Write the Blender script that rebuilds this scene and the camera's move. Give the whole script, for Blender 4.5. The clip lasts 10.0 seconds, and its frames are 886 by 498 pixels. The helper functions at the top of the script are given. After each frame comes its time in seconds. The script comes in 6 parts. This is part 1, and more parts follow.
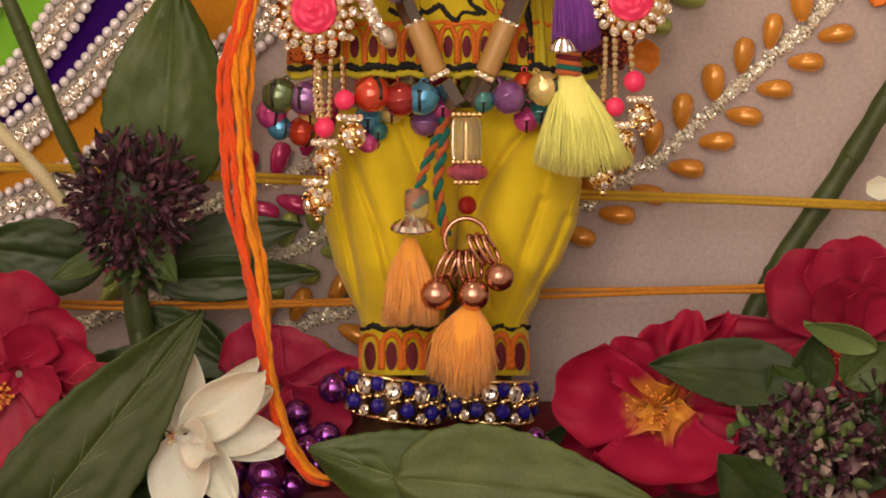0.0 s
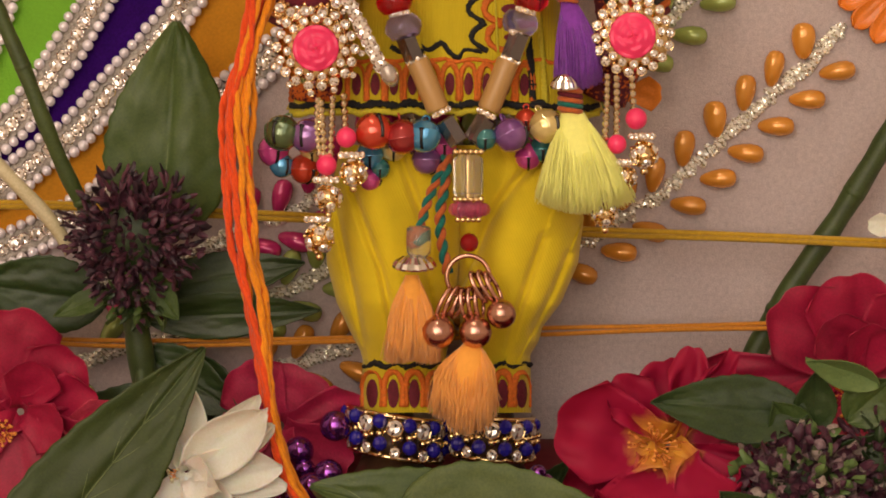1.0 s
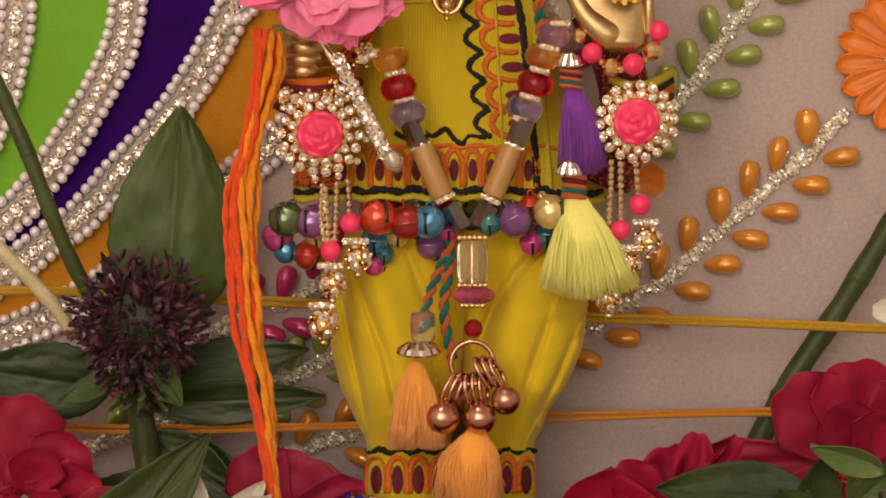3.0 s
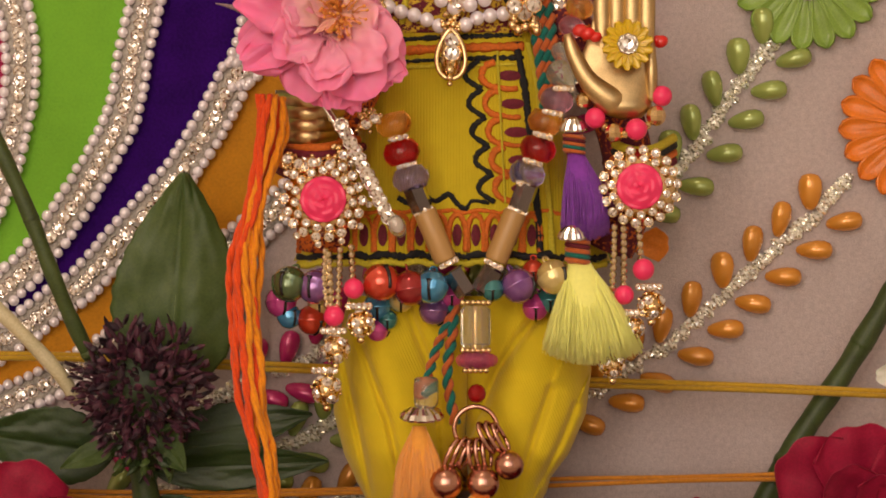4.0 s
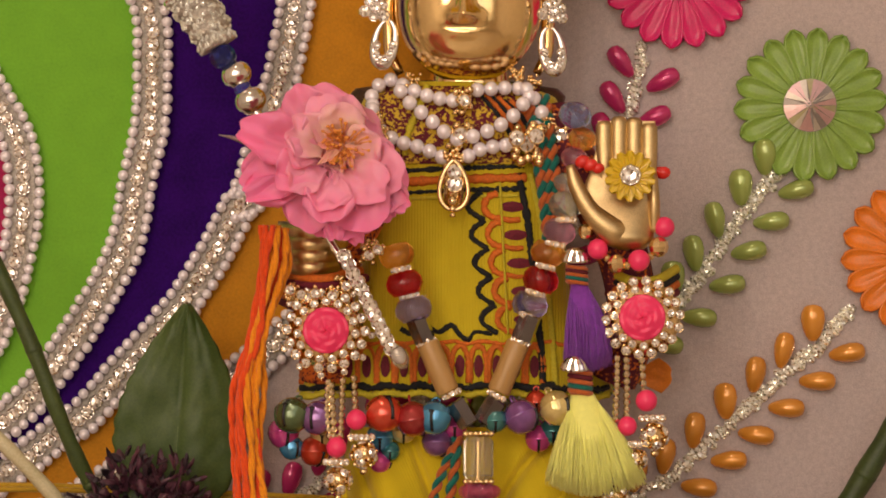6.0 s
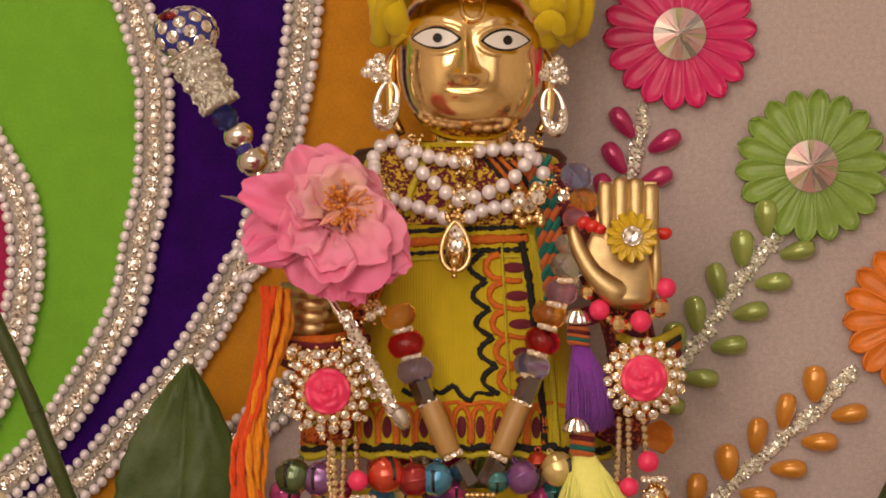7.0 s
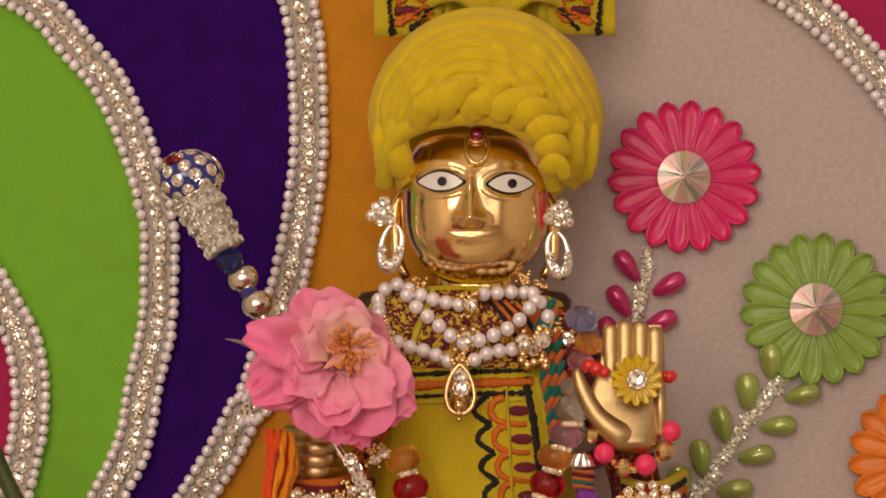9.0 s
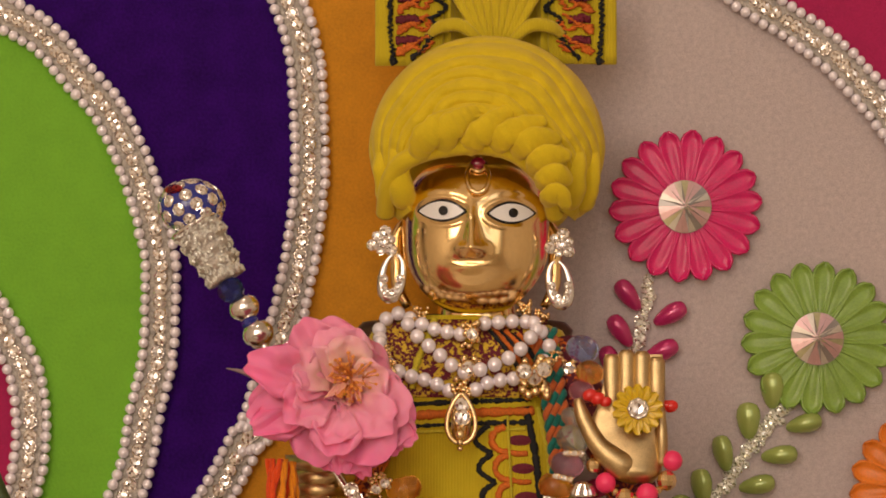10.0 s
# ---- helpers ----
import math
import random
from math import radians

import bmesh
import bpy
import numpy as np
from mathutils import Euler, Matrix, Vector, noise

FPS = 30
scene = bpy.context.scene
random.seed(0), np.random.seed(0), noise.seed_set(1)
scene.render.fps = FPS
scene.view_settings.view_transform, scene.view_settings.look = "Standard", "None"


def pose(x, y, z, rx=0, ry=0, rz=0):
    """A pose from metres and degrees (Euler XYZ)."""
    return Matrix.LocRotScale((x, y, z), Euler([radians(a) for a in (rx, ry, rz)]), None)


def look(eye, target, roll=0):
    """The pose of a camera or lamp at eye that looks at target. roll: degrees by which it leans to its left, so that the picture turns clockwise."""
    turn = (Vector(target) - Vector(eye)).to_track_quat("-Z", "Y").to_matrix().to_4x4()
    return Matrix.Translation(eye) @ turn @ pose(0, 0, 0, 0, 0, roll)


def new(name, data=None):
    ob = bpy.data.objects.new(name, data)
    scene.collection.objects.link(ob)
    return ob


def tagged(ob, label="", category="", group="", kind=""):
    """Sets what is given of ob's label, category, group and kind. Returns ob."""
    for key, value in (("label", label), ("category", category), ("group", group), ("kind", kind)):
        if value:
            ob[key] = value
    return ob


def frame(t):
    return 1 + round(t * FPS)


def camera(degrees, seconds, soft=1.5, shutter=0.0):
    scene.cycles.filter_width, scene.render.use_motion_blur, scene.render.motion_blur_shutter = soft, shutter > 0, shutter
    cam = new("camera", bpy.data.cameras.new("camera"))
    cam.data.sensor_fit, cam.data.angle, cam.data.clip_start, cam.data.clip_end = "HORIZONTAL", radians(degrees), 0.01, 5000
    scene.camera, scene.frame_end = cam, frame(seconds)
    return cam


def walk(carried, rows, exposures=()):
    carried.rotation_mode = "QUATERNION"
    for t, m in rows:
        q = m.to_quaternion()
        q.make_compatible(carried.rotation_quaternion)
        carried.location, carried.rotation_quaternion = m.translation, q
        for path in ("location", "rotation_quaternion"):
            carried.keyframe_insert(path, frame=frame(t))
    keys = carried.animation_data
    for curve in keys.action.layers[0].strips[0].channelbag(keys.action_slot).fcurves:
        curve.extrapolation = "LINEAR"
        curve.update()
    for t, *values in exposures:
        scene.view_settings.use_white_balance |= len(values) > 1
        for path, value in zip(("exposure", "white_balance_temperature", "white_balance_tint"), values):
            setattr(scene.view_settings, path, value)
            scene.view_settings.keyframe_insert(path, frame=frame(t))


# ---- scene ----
FIELD, SECONDS = 14.889, 10.0
D, UNIT, LEVEL = 1.2, 0.0002, 0.19      # eye to the figure's middle plane; one drawing unit; height of the drawing's middle
cam = camera(FIELD, SECONDS, soft=1.8)
ROWS = [  # seconds, pitch up, yaw left, lean
    (0.0, -4.258, -0.19, 0.116), (0.5, -3.848, -0.156, 0.112), (1.0, -3.628, -0.157, 0.088), (1.5, -3.315, -0.135, 0.082),
    (2.0, -2.935, -0.111, 0.065), (2.2, -2.80, -0.108, 0.065), (3.3, -1.875, -0.07, 0.05), (3.5, -1.649, -0.06, 0.045),
    (4.0, -1.078, -0.029, 0.02), (4.5, -0.555, -0.015, 0.01), (5.0, 0.0, 0.0, 0.01), (5.5, 0.622, 0.008, 0.017), (5.7, 0.842, 0.012, 0.019),
    (6.8, 1.921, 0.038, 0.03), (7.0, 2.165, 0.047, 0.027), (7.5, 2.86, 0.078, 0.027), (8.0, 3.416, 0.09, 0.025), (8.5, 3.985, 0.112, 0.025),
    (9.0, 4.584, 0.127, 0.025), (9.5, 5.013, 0.15, 0.03), (10.0, 5.08, 0.146, 0.035),
]
walk(cam, [(t, pose(0, -D, LEVEL, 90 + pitch, 0, yaw) @ pose(0, 0, 0, 0, 0, lean)) for t, pitch, yaw, lean in ROWS],
     [(0.0, 0.17), (2.0, 0.08), (4.0, 0.01), (5.5, -0.07), (7.0, -0.13), (10.0, -0.21)])

# ---- light ----
world = bpy.data.worlds.new("world")
scene.world = world
world.use_nodes = True
sky = world.node_tree.nodes.new("ShaderNodeTexSky")
sky.sky_type, sky.sun_disc, sky.sun_elevation, sky.sun_rotation = "NISHITA", False, radians(35), radians(200)
world.node_tree.links.new(sky.outputs[0], world.node_tree.nodes["Background"].inputs[0])
world.node_tree.nodes["Background"].inputs[1].default_value = 0.08


def unseen_room_light(name, eye, target, wide, high, watts, colour):
    lamp = bpy.data.lights.new(name, "AREA")
    lamp.shape, lamp.size, lamp.size_y, lamp.energy, lamp.color = "RECTANGLE", wide, high, watts, colour
    ob = new(name, lamp)
    ob.matrix_world = look(eye, target)
    return ob


# left and right lamps: unseen windows that match the brass highlights
unseen_room_light("unseen_room_light", (-0.95, -2.56, 0.74), (-0.6, 0, 0.2), 0.7, 1.66, 19, (1.0, 0.78, 0.61))
# middle window is an added fill lamp that brightens the brass face
unseen_room_light("unseen_room_light", (-0.1, -2.56, 0.74), (-0.05, 0, 0.2), 0.7, 1.66, 11, (1.0, 0.78, 0.61))
unseen_room_light("unseen_room_light", (0.85, -2.56, 0.74), (0.5, 0, 0.2), 0.7, 1.66, 4, (1.0, 0.78, 0.61))
# added overhead lamp, kept small so that stones and glitter sparkle
unseen_room_light("overhead_sparkle_light", (-0.25, -0.75, 1.68), (-0.05, 0, 0.1), 0.14, 0.14, 2.8, (1.0, 0.78, 0.58))

# ---- materials ----
MATS = {}


def material(name, colour, rough=0.5, metal=0.0, mottle=0.12, size=400.0, bump=0.0, fine=3000.0, second=None, rib=0.0, rib_turn=0.0, span=(0.75, 1.5), **extra):
    """A surface with mottling at two scales, a fine relief and, for cloth, ribs."""
    if name in MATS:
        return MATS[name]
    m = MATS[name] = bpy.data.materials.new(name)
    m.use_nodes = True
    nodes, links = m.node_tree.nodes, m.node_tree.links
    b = nodes["Principled BSDF"]
    where = nodes.new("ShaderNodeTexCoord").outputs["Object"]
    broad, small, mix, ramp = (nodes.new(k) for k in ("ShaderNodeTexNoise", "ShaderNodeTexNoise", "ShaderNodeMix", "ShaderNodeMapRange"))
    for n, s, d in ((broad, size, 3.0), (small, fine, 2.0)):
        links.new(where, n.inputs["Vector"])
        n.inputs["Scale"].default_value, n.inputs["Detail"].default_value = s, d
    add = nodes.new("ShaderNodeMath")
    add.operation = "ADD"
    links.new(broad.outputs[0], add.inputs[0]), links.new(small.outputs[0], add.inputs[1])
    info = nodes.new("ShaderNodeObjectInfo")
    more = nodes.new("ShaderNodeMath")
    more.operation, more.inputs[1].default_value = "MULTIPLY_ADD", 0.25
    links.new(info.outputs["Random"], more.inputs[0]), links.new(add.outputs[0], more.inputs[2])
    links.new(more.outputs[0], ramp.inputs[0])
    ramp.inputs[1].default_value, ramp.inputs[2].default_value = span
    mix.data_type = "RGBA"
    links.new(ramp.outputs[0], mix.inputs[0])
    dark = [c * (1 - 2 * mottle) for c in colour]
    mix.inputs[6].default_value = (*(second or dark), 1)
    mix.inputs[7].default_value = (*[min(1, c * (1 + mottle)) for c in colour], 1)
    links.new(mix.outputs[2], b.inputs["Base Color"])
    b.inputs["Roughness"].default_value, b.inputs["Metallic"].default_value = rough, metal
    for key, value in extra.items():
        b.inputs[key.replace("_", " ")].default_value = value
    if bump:
        relief = nodes.new("ShaderNodeBump")
        relief.inputs["Strength"].default_value, relief.inputs["Distance"].default_value = bump, 0.0003
        links.new(small.outputs[0], relief.inputs["Height"])
        if rib:
            turn, wave = nodes.new("ShaderNodeMapping"), nodes.new("ShaderNodeTexWave")
            links.new(where, turn.inputs[0]), links.new(turn.outputs[0], wave.inputs["Vector"])
            turn.inputs["Rotation"].default_value = (0, radians(rib_turn), 0)
            wave.inputs["Scale"].default_value, wave.inputs["Distortion"].default_value = rib, 0.6
            both = nodes.new("ShaderNodeMath")
            both.operation = "ADD"
            links.new(wave.outputs["Fac"], both.inputs[0]), links.new(small.outputs[0], both.inputs[1])
            links.new(both.outputs[0], relief.inputs["Height"])
        links.new(relief.outputs[0], b.inputs["Normal"])
    return m


WALL = material("warm_plaster", (0.80, 0.73, 0.64), 0.8, mottle=0.05, size=6, bump=0.1)
FLOOR_TILE = material("beige_floor_tile", (0.58, 0.50, 0.41), 0.35, mottle=0.1, size=8, bump=0.1)
TABLE_BOUNCE = material("cream_bounce_tabletop", (0.66, 0.58, 0.46), 0.8, mottle=0.06, size=30, bump=0.3)
WOOD = material("dark_wood", (0.16, 0.08, 0.04), 0.45, mottle=0.3, size=40, bump=0.2)
SATIN = material("ivory_satin_cloth", (0.51, 0.42, 0.41), 0.42, mottle=0.12, size=520, bump=0.8, fine=1600, Sheen_Weight=0.15)
ORANGE_FELT = material("orange_velvet", (0.62, 0.26, 0.007), 0.9, mottle=0.1, size=90, bump=0.9, fine=900, Sheen_Weight=0.15)
PURPLE_FELT = material("purple_velvet", (0.030, 0.0025, 0.125), 0.95, mottle=0.22, size=90, bump=0.9, fine=900, Specular_IOR_Level=0.12)
GREEN_FELT = material("green_velvet", (0.175, 0.455, 0.026), 0.9, mottle=0.06, size=90, bump=0.9, fine=900, Sheen_Weight=0.15)
MAGENTA_FELT = material("magenta_velvet", (0.4, 0.008, 0.09), 0.9, mottle=0.08, size=90, bump=0.9, fine=900, Sheen_Weight=0.15)
PEARL = material("pearl", (0.93, 0.88, 0.95), 0.2, 0.22, mottle=0.04, Coat_Weight=1.0, Coat_Roughness=0.08)
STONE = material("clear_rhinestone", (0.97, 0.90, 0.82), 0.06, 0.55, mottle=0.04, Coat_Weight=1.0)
# darker copy of the clear stone: facet shade painted in for sparkle
STONE_SHADE = material("rhinestone_painted_shade", (0.58, 0.49, 0.42), 0.08, 0.8, mottle=0.25, Coat_Weight=1.0)
SILVER = material("silver_setting", (0.88, 0.85, 0.82), 0.15, 1.0, mottle=0.1)
GOLD = material("gold_setting", (0.96, 0.69, 0.36), 0.18, 1.0, mottle=0.12)
BRASS = material("polished_brass", (0.98, 0.70, 0.33), 0.16, 1.0, mottle=0.05, size=120, bump=0.015, fine=900)
YELLOW = material("yellow_cotton", (0.60, 0.46, 0.005), 0.85, mottle=0.05, size=150, bump=0.45, fine=5000, rib=300, Sheen_Weight=0.2)
TROUSER_COTTON = material("yellow_trouser_cotton", (0.74, 0.56, 0.006), 0.85, mottle=0.06, size=120, bump=0.28, fine=4000, rib=330, rib_turn=24, Sheen_Weight=0.2)
TURBAN_CLOTH = material("yellow_turban_cotton", (0.74, 0.55, 0.006), 0.88, mottle=0.07, size=120, bump=0.3, fine=2200, rib=800, rib_turn=55, Sheen_Weight=0.15)
BROWN = material("dark_bronze", (0.10, 0.055, 0.03), 0.35, 0.6, mottle=0.2)
MATT_BRASS = material("worn_brass", (0.68, 0.49, 0.24), 0.36, 1.0, mottle=0.16, size=150, bump=0.05)
WHITE_ENAMEL = material("white_enamel", (0.85, 0.84, 0.83), 0.15, mottle=0.01)
BLACK_ENAMEL = material("black_enamel", (0.012, 0.01, 0.012), 0.2, mottle=0.1)
RUBY = material("ruby_glass", (0.28, 0.004, 0.04), 0.08, mottle=0.2, Coat_Weight=1.0)
BLACK_THREAD = material("black_thread", (0.012, 0.012, 0.014), 0.8, mottle=0.3, size=1200, bump=0.8, fine=4000)
ORANGE_THREAD = material("orange_thread", (0.75, 0.17, 0.012), 0.7, mottle=0.2, size=1200, bump=0.8, fine=4000)
MAROON_THREAD = material("maroon_thread", (0.16, 0.008, 0.025), 0.75, mottle=0.25, size=1200, bump=0.8, fine=4000)
LIME_THREAD = material("lime_yellow_thread", (0.66, 0.56, 0.03), 0.75, mottle=0.15, size=1200, bump=0.8, fine=4000)
TEAL_THREAD = material("teal_thread", (0.0, 0.16, 0.13), 0.7, mottle=0.2, size=1200, bump=0.6, fine=4000)
BROCADE = material("maroon_brocade", (0.62, 0.42, 0.03), 0.8, mottle=0.1, size=420, second=(0.13, 0.006, 0.02), bump=0.8, fine=900, span=(1.22, 1.30))
SLEEVE = material("embroidered_sleeve", (0.60, 0.13, 0.012), 0.8, mottle=0.1, size=350, second=(0.10, 0.006, 0.02), bump=0.8, fine=900, span=(1.1, 1.2))


def clear(name, colour, rough=0.05, ior=1.45):
    return material(name, colour, rough, mottle=0.05, Transmission_Weight=0.88, IOR=ior)


def pearly(name, colour):
    return material(name, colour, 0.25, mottle=0.12, size=120, Coat_Weight=0.8, Coat_Roughness=0.1, Metallic=0.25)


def yarn(name, colour):
    return material(name, colour, 0.85, mottle=0.14, size=700, bump=0.4, fine=3500, Sheen_Weight=0.2)


def enamel(name, colour):
    return material(name, colour, 0.2, mottle=0.14, size=250, Metallic=0.5, Coat_Weight=1.0, Coat_Roughness=0.05)


def living(name, colour, second=None, rough=0.5, size=90):
    return material(name, colour, rough, mottle=0.16, size=size, second=second, bump=0.12, fine=1200, Sheen_Weight=0.03)
# ---- geometry helpers ----


def at(p, y=0.0):
    """The place of a point of the elevation drawing (right and up, in drawing units) that lies y metres behind the middle plane."""
    k = UNIT * (1 + y / D)
    return Vector((p[0] * k, y, LEVEL + p[1] * k))


def spline(points, step):
    """Points at even steps along a smooth line through the given ones (any dimension)."""
    p = np.array(points, float)
    p = np.vstack([2 * p[0] - p[1], p, 2 * p[-1] - p[-2]])
    out = []
    for a, b, c, d in zip(p, p[1:], p[2:], p[3:]):
        for s in np.linspace(0, 1, 24, endpoint=False):
            out.append(0.5 * (2 * b + (c - a) * s + (2 * a - 5 * b + 4 * c - d) * s * s + (3 * b - a - 3 * c + d) * s**3))
    out = np.array(out + [p[-2]])
    run = np.r_[0, np.cumsum(np.linalg.norm(np.diff(out, axis=0), axis=1))]
    goal = np.linspace(0, run[-1], max(2, int(round(run[-1] / step)) + 1))
    return np.stack([np.interp(goal, run, column) for column in out.T], 1)


def path3(points, y, step):
    """A line of the drawing as places; y is one depth or one for each given point."""
    ys = y if isinstance(y, (list, tuple)) else [y] * len(points)
    return [at(q[:2], q[2]) for q in [(r[0], r[1], r[2] / 5000) for r in spline([(*p, 5000 * d) for p, d in zip(points, ys)], step)]]


def tube(points, radius, sides=8, flat=1.0, twist=0.0, start=0.0):
    """A round or (flat below 1, thin along y) flattened tube along places."""
    pts = [Vector(p) for p in points]
    n = len(pts)
    radii = radius if isinstance(radius, (list, tuple, np.ndarray)) else [radius] * n
    verts, faces = [], []
    side = None
    for i, p in enumerate(pts):
        t = (pts[min(i + 1, n - 1)] - pts[max(i - 1, 0)]).normalized()
        if side is None:
            side = t.cross(Vector((0, 1, 0)))
            side = side if side.length > 0.2 else t.cross(Vector((1, 0, 0)))
        side = (side - t * side.dot(t)).normalized()
        other = t.cross(side)
        for k in range(sides):
            a = start + 2 * math.pi * k / sides + twist * i
            verts.append(p + float(radii[i]) * (math.cos(a) * side + flat * math.sin(a) * other))
    for i in range(n - 1):
        for k in range(sides):
            j = (k + 1) % sides
            faces.append((i * sides + k, i * sides + j, (i + 1) * sides + j, (i + 1) * sides + k))
    faces += [tuple(range(sides))[::-1], tuple((n - 1) * sides + k for k in range(sides))]
    return verts, faces


def lathe(profile, sides=16):
    """A turned body about z from rows of radius and height."""
    verts = [Vector((r * math.cos(2 * math.pi * k / sides), r * math.sin(2 * math.pi * k / sides), h)) for r, h in profile for k in range(sides)]
    faces = [(i * sides + k, i * sides + (k + 1) % sides, (i + 1) * sides + (k + 1) % sides, (i + 1) * sides + k) for i in range(len(profile) - 1) for k in range(sides)]
    faces += [tuple(range(sides))[::-1], tuple((len(profile) - 1) * sides + k for k in range(sides))]
    return verts, faces


def ball(r=1.0, sides=14, rings=8):
    return lathe([(max(r * math.sin(math.pi * i / rings), 0.02 * r), -r * math.cos(math.pi * i / rings)) for i in range(rings + 1)], sides)


def sheet(grid):
    """A surface over rows of places."""
    rows, cols = len(grid), len(grid[0])
    faces = [(i * cols + j, i * cols + j + 1, (i + 1) * cols + j + 1, (i + 1) * cols + j) for i in range(rows - 1) for j in range(cols - 1)]
    return [Vector(p) for row in grid for p in row], faces


def shell(shape, rows, cols, thick):
    """A sheet of rows by columns given a thickness along +y, closed at its rim."""
    v, f = shape
    n = len(v)
    rim = [j for j in range(cols)] + [i * cols + cols - 1 for i in range(1, rows)] + [(rows - 1) * cols + j for j in range(cols - 2, -1, -1)] + [i * cols for i in range(rows - 2, 0, -1)]
    back = [tuple(n + k for k in reversed(q)) for q in f]
    return v + [p + Vector((0, thick, 0)) for p in v], f + back + [(rim[k], rim[(k + 1) % len(rim)], n + rim[(k + 1) % len(rim)], n + rim[k]) for k in range(len(rim))]


def moved(shape, m):
    return [m @ v for v in shape[0]], shape[1]


def towards(p, way, scale=1.0):
    """A pose at p whose z axis points along way."""
    return Matrix.Translation(p) @ Vector(way).to_track_quat("Z", "Y").to_matrix().to_4x4() @ Matrix.Scale(scale, 4)


FRONT = Vector((0, -1, 0))
ORIGIN = {}


def mesh(name, shapes, mats, smooth=True, solid=0.0):
    """One mesh from shapes (verts, faces[, material number]); solid gives sheets a thickness."""
    data, verts, faces, which = bpy.data.meshes.new(name), [], [], []
    for shape in shapes:
        n = len(verts)
        verts += [tuple(v) for v in shape[0]]
        faces += [tuple(n + k for k in f) for f in shape[1]]
        which += [shape[2] if len(shape) > 2 else 0] * len(shape[1])
    data.from_pydata(verts, [], faces)
    for m in mats if isinstance(mats, (list, tuple)) else [mats]:
        data.materials.append(m)
    data.polygons.foreach_set("material_index", which)
    data.polygons.foreach_set("use_smooth", [smooth] * len(faces))
    bm = bmesh.new()
    bm.from_mesh(data)
    bmesh.ops.recalc_face_normals(bm, faces=bm.faces)
    if solid:
        bmesh.ops.solidify(bm, geom=bm.faces[:], thickness=solid)
        for f in bm.faces:
            f.smooth = smooth
    bm.to_mesh(data)
    bm.free()
    return data


def thing(name, place, label, category, group="", kind=""):
    ob = new(name)
    ob.empty_display_size = 0.005
    ob.location = place
    ORIGIN[ob] = Vector(place)
    return tagged(ob, label, category, group, kind)


def part(name, shapes, mats, parent, label="", smooth=True, solid=0.0):
    """One mesh, given in world places, under a thing or a part."""
    o = ORIGIN[parent]
    ob = new(name, mesh(name, [(*moved(s, Matrix.Translation(-o)), *s[2:]) for s in shapes], mats, smooth, solid))
    ob.parent = parent
    ORIGIN[ob] = o
    return tagged(ob, label)


def piece(name, data, parent, m, label=""):
    """An object on shared mesh data, at the world pose m, under a thing or a part."""
    ob = new(name, data)
    ob.parent = parent
    ob.matrix_basis = Matrix.Translation(-ORIGIN[parent]) @ m
    ORIGIN[ob] = ORIGIN[parent]
    return tagged(ob, label)


def solo(name, shapes, mats, label, category, group="", kind="", smooth=True, solid=0.0, place=None):
    """A thing that is one mesh."""
    low = Vector(place) if place is not None else Vector(shapes[0][0][0])
    ob = new(name, mesh(name, [(*moved(s, Matrix.Translation(-low)), *s[2:]) for s in shapes], mats, smooth, solid))
    ob.location = low
    ORIGIN[ob] = low
    return tagged(ob, label, category, group, kind)


def block(x0, x1, y0, y1, z0, z1):
    v = [Vector((x, y, z)) for x in (x0, x1) for y in (y0, y1) for z in (z0, z1)]
    return v, [(0, 1, 3, 2), (4, 6, 7, 5), (0, 4, 5, 1), (2, 3, 7, 6), (0, 2, 6, 4), (1, 5, 7, 3)]


def slab(outline, y, thick):
    """A flat panel with the given outline in the drawing, its front at y."""
    front = [at(p, y) for p in outline]
    n = len(front)
    v = front + [p + Vector((0, thick, 0)) for p in front]
    return v, [tuple(range(n)), tuple(range(2 * n - 1, n - 1, -1))] + [(i, (i + 1) % n, n + (i + 1) % n, n + i) for i in range(n)]


# ---- room ----
# unseen shell, pale so that it bounces light and fills the brass reflections
solo("floor", [block(-1.6, 1.6, -2.7, 0.6, -0.85, -0.75)], FLOOR_TILE, "unseen beige floor added to bounce light", "floor", kind="structure", smooth=False)
solo("ceiling", [block(-1.6, 1.6, -2.7, 0.6, 1.75, 1.85)], WALL, "unseen pale ceiling added to bounce light", "ceiling", kind="structure", smooth=False)
solo("wall_left", [block(-1.7, -1.6, -2.7, 0.6, -0.75, 1.75)], WALL, "unseen warm plaster wall added to bounce light", "wall", kind="structure", smooth=False)
solo("wall_right", [block(1.6, 1.7, -2.7, 0.6, -0.75, 1.75)], WALL, "unseen warm plaster wall added to bounce light", "wall", kind="structure", smooth=False)
solo("wall_behind_shrine", [block(-1.6, 1.6, 0.6, 0.7, -0.75, 1.75)], WALL, "unseen warm plaster wall added to bounce light", "wall", kind="structure", smooth=False)
solo("wall_with_windows", [block(-1.6, 1.6, -2.7, -2.6, -0.75, -0.1), block(-1.6, 1.6, -2.7, -2.6, 1.6, 1.75), block(-1.6, -1.3, -2.7, -2.6, -0.1, 1.6),
                           block(-0.6, -0.45, -2.7, -2.6, -0.1, 1.6), block(0.25, 0.5, -2.7, -2.6, -0.1, 1.6), block(1.2, 1.6, -2.7, -2.6, -0.1, 1.6)], WALL, "unseen plaster wall with window openings, the middle one added for fill", "wall", kind="structure", smooth=False)
table = thing("altar_table", (0, 0.1, -0.75), "unseen table under the shrine, its cream top added to bounce light", "table")
